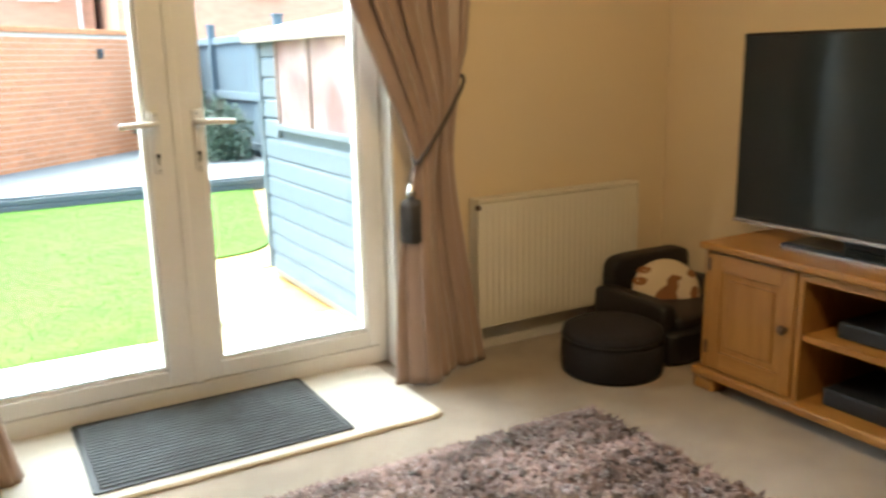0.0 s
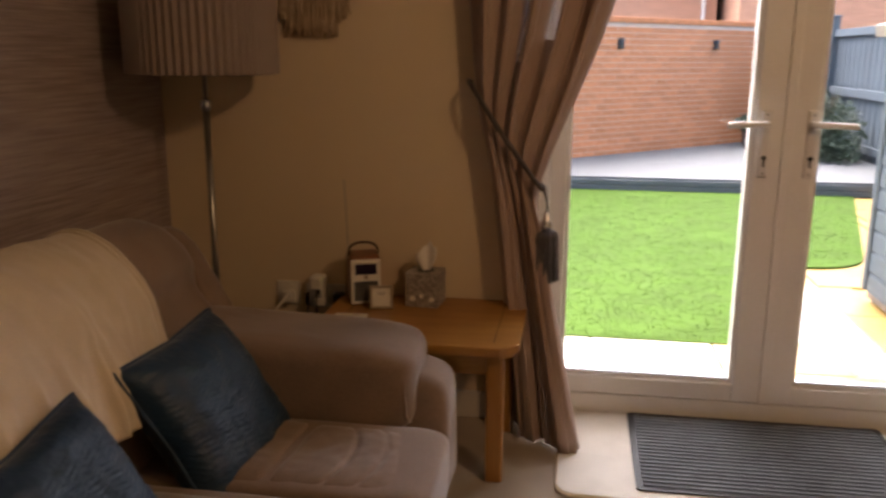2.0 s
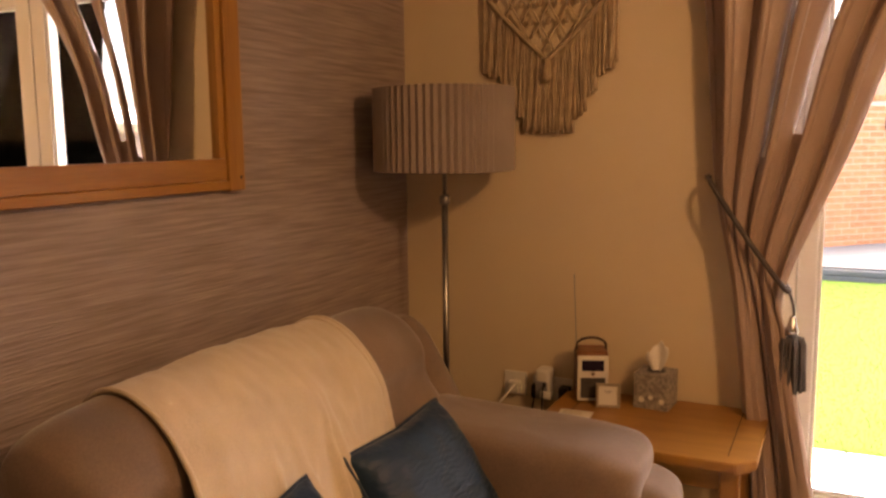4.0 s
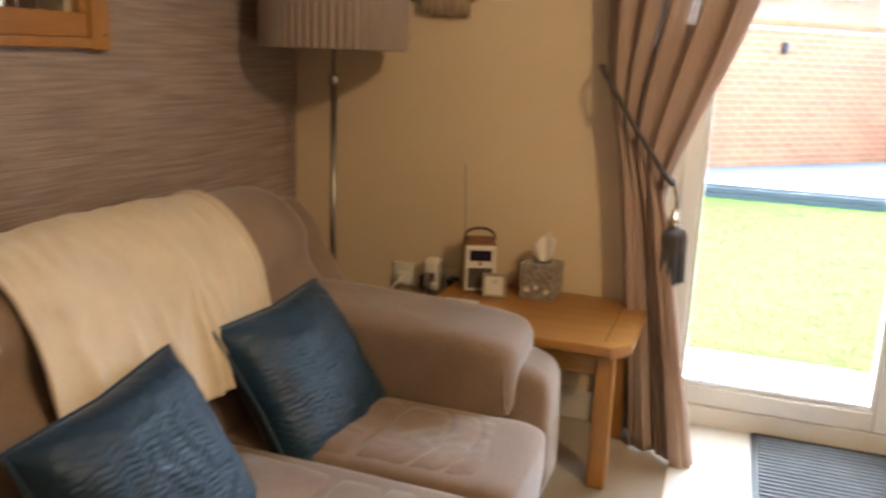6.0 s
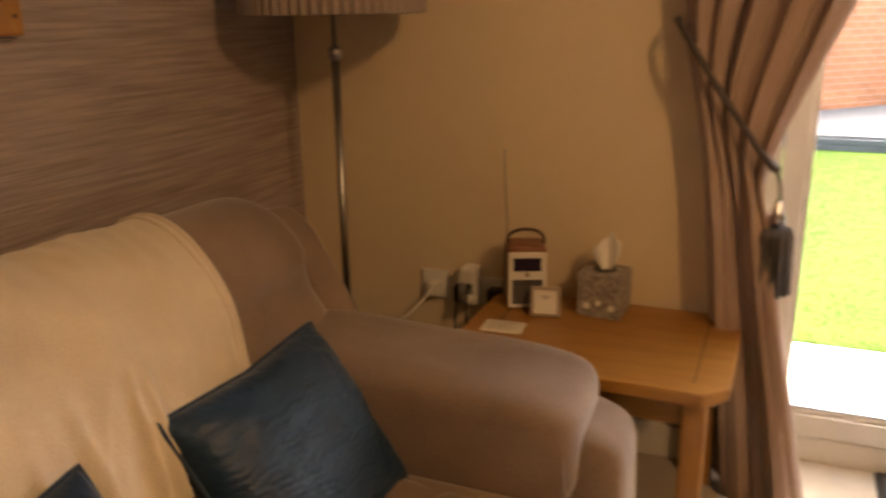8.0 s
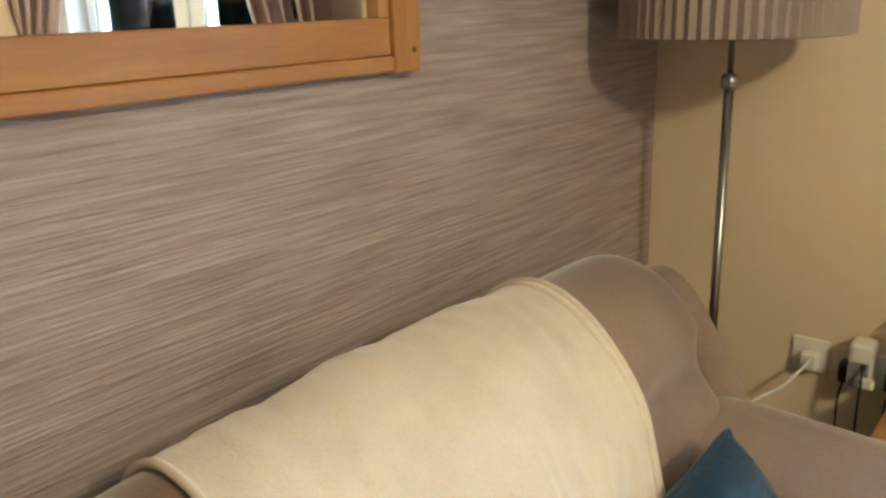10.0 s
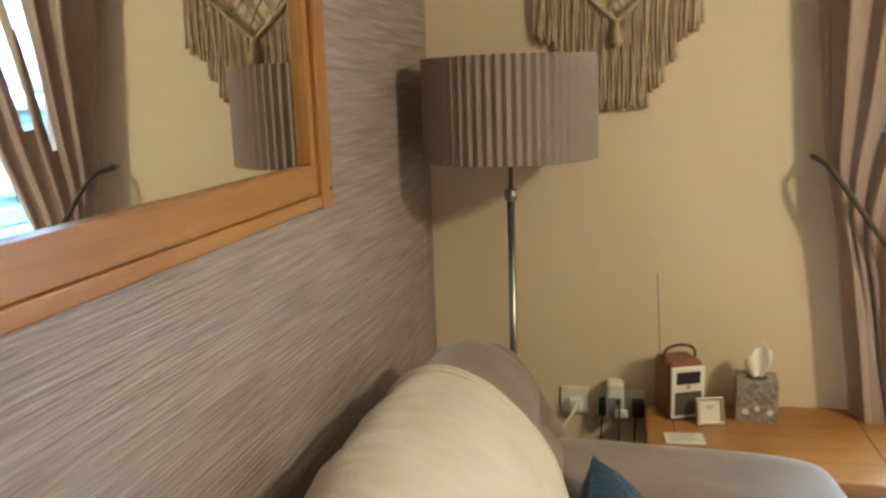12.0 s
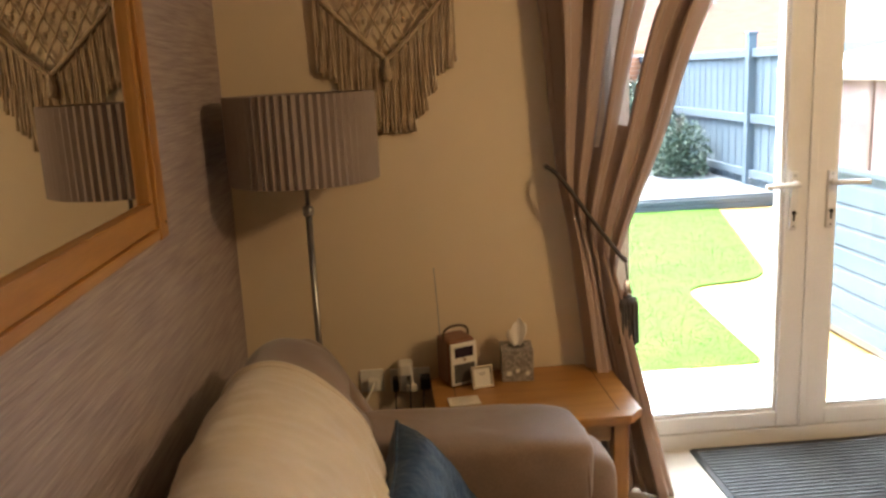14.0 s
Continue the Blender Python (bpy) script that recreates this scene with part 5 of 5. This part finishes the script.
# fence along the side of the garden
def fence():
    f = thing("fence", "slate-blue painted timber fence with posts and rails", "fence", kind="structure")
    X = 5.02
    posts = [1.02 + 3.01 * k for k in range(5)]
    for y in posts:
        p = part("post", box(X - 0.09, X + 0.01, y - 0.05, y + 0.05, GZ, 1.80, 0.006), "fence", f)
        part("post_cap", box(X - 0.105, X + 0.025, y - 0.065, y + 0.065, 1.8005, 1.83, 0.01), "fence", p)
    bm = box(-0.009, 0.009, -0.048, 0.048, -0.82, 0.82, 0.003, seg=1)
    me = bpy.data.meshes.new("board")
    bm.to_mesh(me)
    bm.free()
    me.materials.append(M["fence"])
    for y0 in posts[:-1]:
        for z, h in ((1.58, 0.05), (0.80, 0.055), (0.13, 0.05)):
            part("rail", box(X - 0.055, X - 0.012, y0 + 0.051, y0 + 2.959, z - h, z + h, 0.005), "fence", f)
        for k in range(28):
            o = new("board", me)
            o.parent = f
            o.location = (X + 0.002 + (0.006 if k % 2 else 0), y0 + 0.10 + k * 0.104, 0.80)
    part("gravel_board", box(X - 0.02, X + 0.03, 1.3, 12.4, GZ, -0.021, 0.004), "fence", f)


fence()


# shed
def shiplap(x, ya, yb, z0, z1):
    """A board whose top edge slopes back, so that a groove shows above it."""
    bm = bmesh.new()
    prof = [(x - 0.004, z0), (x, z1 - 0.030), (x + 0.013, z1 - 0.006), (x + 0.013, z1), (x + 0.0165, z1), (x + 0.0165, z0)]
    a, b = [bm.verts.new((px, ya, pz)) for px, pz in prof], [bm.verts.new((px, yb, pz)) for px, pz in prof]
    bm.faces.new(a)
    bm.faces.new(b[::-1])
    for i in range(6):
        bm.faces.new((a[i], a[(i + 1) % 6], b[(i + 1) % 6], b[i]))
    return bm


def shed():
    s = thing("shed", "blue-grey painted timber shed with a felt roof", "shed")
    x0, x1, y0, y1, zt = 3.17, 4.75, 0.84, 2.34, 1.42
    part("floor_bearer", box(x0 + 0.02, x1, y0, y1, GZ + 0.018, GZ + 0.07, 0.004), "rawwood", s, "bare timber bearer")
    h = 0.125
    wz0, wz1, wy0, wy1 = 0.885, 1.395, 0.93, 2.03
    zb = GZ + 0.072
    for k in range(15):
        a, b = zb + k * h, zb + (k + 1) * h
        if a > zt - 0.02:
            break
        b = min(b, zt)
        spans = [(y0, y1)] if b <= wz0 or a >= wz1 else [(y0, wy0), (wy1, y1)]
        for p, q in spans:
            part("cladding_board", shiplap(x0, p, q, a, b), "shed", s)
    part("wall_backing", box(x0 + 0.017, x0 + 0.03, y0, y1, zb, wz0), "shed", s)
    part("wall_backing", box(x0 + 0.017, x0 + 0.03, wy1, y1, wz0 + 0.0005, zt), "shed", s)
    part("wall_backing", box(x0 + 0.017, x0 + 0.03, y0, wy0, wz0 + 0.0005, zt), "shed", s)
    part("end_wall", box(x0 + 0.031, x1, y1 - 0.02, y1, zb, zt + 0.02), "shed", s)
    part("end_wall", box(x0 + 0.031, x1, y0, y0 + 0.02, zb, zt + 0.02), "shed", s)
    part("rear_wall", box(x1 - 0.02, x1, y0 + 0.021, y1 - 0.021, zb, zt + 0.25), "shed", s)
    part("corner_trim", box(x0 - 0.014, x0 - 0.001, y1 - 0.045, y1 + 0.01, zb, zt, 0.003), "shed", s)
    win = part("window", box(x0 - 0.006, x0 + 0.02, wy0, wy0 + 0.035, wz0, wz1, 0.003), "shedbar", s, "brown framed fixed window")
    part("frame_bar", box(x0 - 0.006, x0 + 0.02, wy1 - 0.035, wy1, wz0, wz1, 0.003), "shedbar", win)
    part("frame_bar", box(x0 - 0.006, x0 + 0.02, (wy0 + wy1) / 2 - 0.018, (wy0 + wy1) / 2 + 0.018, wz0, wz1, 0.003), "shedbar", win)
    part("sill", box(x0 - 0.03, x0 + 0.02, wy0 - 0.02, wy1 + 0.02, wz0 - 0.035, wz0 - 0.0005, 0.004), "shed", win)
    for a, b in ((wy0 + 0.036, (wy0 + wy1) / 2 - 0.019), ((wy0 + wy1) / 2 + 0.019, wy1 - 0.036)):
        part("pane", box(x0 + 0.006, x0 + 0.010, a, b, wz0, wz1), "shedwin", win, "cloudy reflective pane")
    m = Matrix.Translation((x0 - 0.07, 0, zt - 0.01)) @ Matrix.Rotation(radians(-10), 4, "Y")
    part("roof", box(0, 1.75, y0 - 0.08, y1 + 0.08, 0.022, 0.036, 0.003, m=m), "felt", s, "pale mineral felt roof")
    part("roof_board", box(0, 1.74, y0 - 0.07, y1 + 0.07, 0.0, 0.0215, m=m), "rawwood", s)
    part("eave_board", box(-0.012, -0.0005, y0 - 0.08, y1 + 0.08, -0.035, 0.03, 0.003, m=m), "rawwood", s, "weathered eave board")


shed()


# planting on the deck
def bush(x, y, z, r, h, seed, label, pot=True):
    b = thing("shrub", label, "shrub", "shrubs on the decking")
    rng = random.Random(seed)
    zb = z
    if pot:
        part("pot", lathe([(r * 0.34, z), (r * 0.42, z + 0.02), (r * 0.5, z + 0.20), (r * 0.54, z + 0.22), (r * 0.48, z + 0.22), (r * 0.46, z + 0.17)], x, y, 20), "pot", b, "dark glazed pot", True)
        zb = z + 0.18
    st = bmesh.new()
    for k in range(9):
        a, q = k * 2.4, 0.55 * r * rng.random()
        tube(spline([(x, y, zb - 0.01), (x + q * 0.4 * math.cos(a), y + q * 0.4 * math.sin(a), zb + h * 0.4), (x + q * math.cos(a), y + q * math.sin(a), zb + h * 0.8)], 6), 0.008, 5, st)
    part("stems", st, "stem", b)
    verts, faces = [], []
    for k in range(3400):
        u, v, s = rng.random() * 6.283, rng.uniform(-1, 1), rng.random() ** 0.35
        v = v if pot else abs(v)
        lump = 0.82 + 0.32 * noise.noise(Vector((math.cos(u) * 1.7, math.sin(u) * 1.7, v * 2 + seed)))
        c = Vector((x + r * s * lump * math.cos(u) * math.sqrt(1 - v * v), y + r * s * lump * math.sin(u) * math.sqrt(1 - v * v), zb + h * (0.5 + 0.5 * v * s * lump if pot else v * s * lump)))
        d = Vector((rng.uniform(-1, 1), rng.uniform(-1, 1), rng.uniform(-0.3, 1))).normalized()
        e = d.cross(Vector((rng.uniform(-1, 1), rng.uniform(-1, 1), rng.uniform(-1, 1)))).normalized()
        L = rng.uniform(0.035, 0.07)
        i = len(verts)
        verts += [c, c + d * L * 0.5 + e * L * 0.28, c + d * L, c + d * L * 0.5 - e * L * 0.28]
        faces.append((i, i + 1, i + 2, i + 3))
    me = bpy.data.meshes.new("foliage")
    me.from_pydata([tuple(v) for v in verts], [], faces)
    me.materials.append(M["leaf"])
    o = new("foliage", me)
    o.parent = b


bush(4.50, 8.15, 0.0, 0.50, 0.98, 3, "dense dark evergreen shrub standing on the decking", pot=False)
bush(4.30, 9.45, 0.0, 0.44, 1.20, 5, "tall grey-green shrub in a dark pot on the decking")
bush(3.90, 9.80, 0.0, 0.23, 0.28, 9, "low grey-green shrub in a dark pot on the decking")


# ---- houses beyond ----
def house(name, x0, x1, y0, depth, eave, ridge, windows, label, gable=False):
    h = thing(name, label, "house")
    y1 = y0 + depth
    part("wall", box(x0, x1, y0, y1, GZ - 0.1, eave), "brick_far", h)
    if gable:
        b = bmesh.new()
        xm = (x0 + x1) / 2
        v = [b.verts.new(c) for c in ((x0 - 0.3, y0 - 0.25, eave - 0.2), (xm, y0 - 0.25, ridge), (x1 + 0.3, y0 - 0.25, eave - 0.2), (x0 - 0.3, y1 + 0.2, eave - 0.2), (xm, y1 + 0.2, ridge), (x1 + 0.3, y1 + 0.2, eave - 0.2))]
        b.faces.new((v[0], v[1], v[4], v[3]))
        b.faces.new((v[1], v[2], v[5], v[4]))
        r = part("roof", b, "roof", h, "grey tiled roof")
        solid(r, 0.12, 1)
        b = bmesh.new()
        v = [b.verts.new(c) for c in ((x0, y0, eave), (x1, y0, eave), (xm, y0, ridge - 0.15))]
        b.faces.new(v)
        o = part("gable_wall", b, "brick_far", h)
        solid(o, 0.2, -1)
        for p, q in (((x0 - 0.3, eave - 0.2), (xm, ridge)), ((xm, ridge), (x1 + 0.3, eave - 0.2))):
            part("barge_board", tube([(p[0], y0 - 0.28, p[1]), (q[0], y0 - 0.28, q[1])], 0.10, 4), "whitepaint", h, "white barge board")
    else:
        b = bmesh.new()
        ym = (y0 + y1) / 2
        v = [b.verts.new(c) for c in ((x0 - 0.2, y0 - 0.35, eave - 0.1), (x1 + 0.2, y0 - 0.35, eave - 0.1), (x1 + 0.2, ym, ridge), (x0 - 0.2, ym, ridge), (x0 - 0.2, y1 + 0.35, eave - 0.1), (x1 + 0.2, y1 + 0.35, eave - 0.1))]
        b.faces.new((v[0], v[1], v[2], v[3]))
        b.faces.new((v[3], v[2], v[5], v[4]))
        r = part("roof", b, "roof", h, "grey tiled roof")
        solid(r, 0.12, 1)
        part("gutter", box(x0 - 0.2, x1 + 0.2, y0 - 0.45, y0 - 0.36, eave - 0.16, eave - 0.06, 0.02), "whitepaint", h, "white gutter")
    for a, b2, c, d in windows:
        w = part("window", box(a, b2, y0 - 0.03, y0 + 0.02, c, d), "winglass", h, "white framed casement window")
        for p in ((a - 0.07, a), (b2, b2 + 0.07)):
            part("frame_bar", box(p[0], p[1], y0 - 0.06, y0 - 0.001, c - 0.07, d + 0.07, 0.01), "whitepaint", w)
        for p in ((c - 0.07, c), (d, d + 0.07), ((c * 0.45 + d * 0.55) - 0.03, (c * 0.45 + d * 0.55) + 0.03)):
            part("frame_bar", box(a, b2, y0 - 0.058, y0 - 0.0305, p[0], p[1], 0.01), "whitepaint", w)
        for k in (1, 2):
            xx = a + (b2 - a) * k / 3
            part("mullion", box(xx - 0.03, xx + 0.03, y0 - 0.054, y0 - 0.0302, c, d), "whitepaint", w)
        part("sill", box(a - 0.1, b2 + 0.1, y0 - 0.12, y0 - 0.001, c - 0.15, c - 0.071, 0.01), "whitepaint", w)
    return h


ha = house("house", -8.0, 5.55, 25.0, 8.0, 4.45, 8.2, [(3.62, 4.50, 3.30, 4.28), (1.55, 2.40, 3.30, 4.28), (-2.4, -1.4, 3.30, 4.28), (3.4, 4.5, 0.6, 1.8)], "orange brick house with a grey tiled roof")
part("downpipe", tube([(5.12, 24.62, 4.35), (5.14, 24.88, 4.05), (5.14, 24.9, 0.0)], 0.06, 8), "whitepaint", ha, "white downpipe")
part("roof_vent", box(3.72, 3.92, 24.75, 25.2, 4.95, 5.22, 0.02), "dark", ha, "dark roof vent")
hb = house("house", 5.8, 14.5, 22.5, 10.0, 5.1, 8.8, [(6.7, 7.7, 3.35, 4.55), (9.6, 10.6, 3.35, 4.55)], "orange brick house end with a gable roof", gable=True)
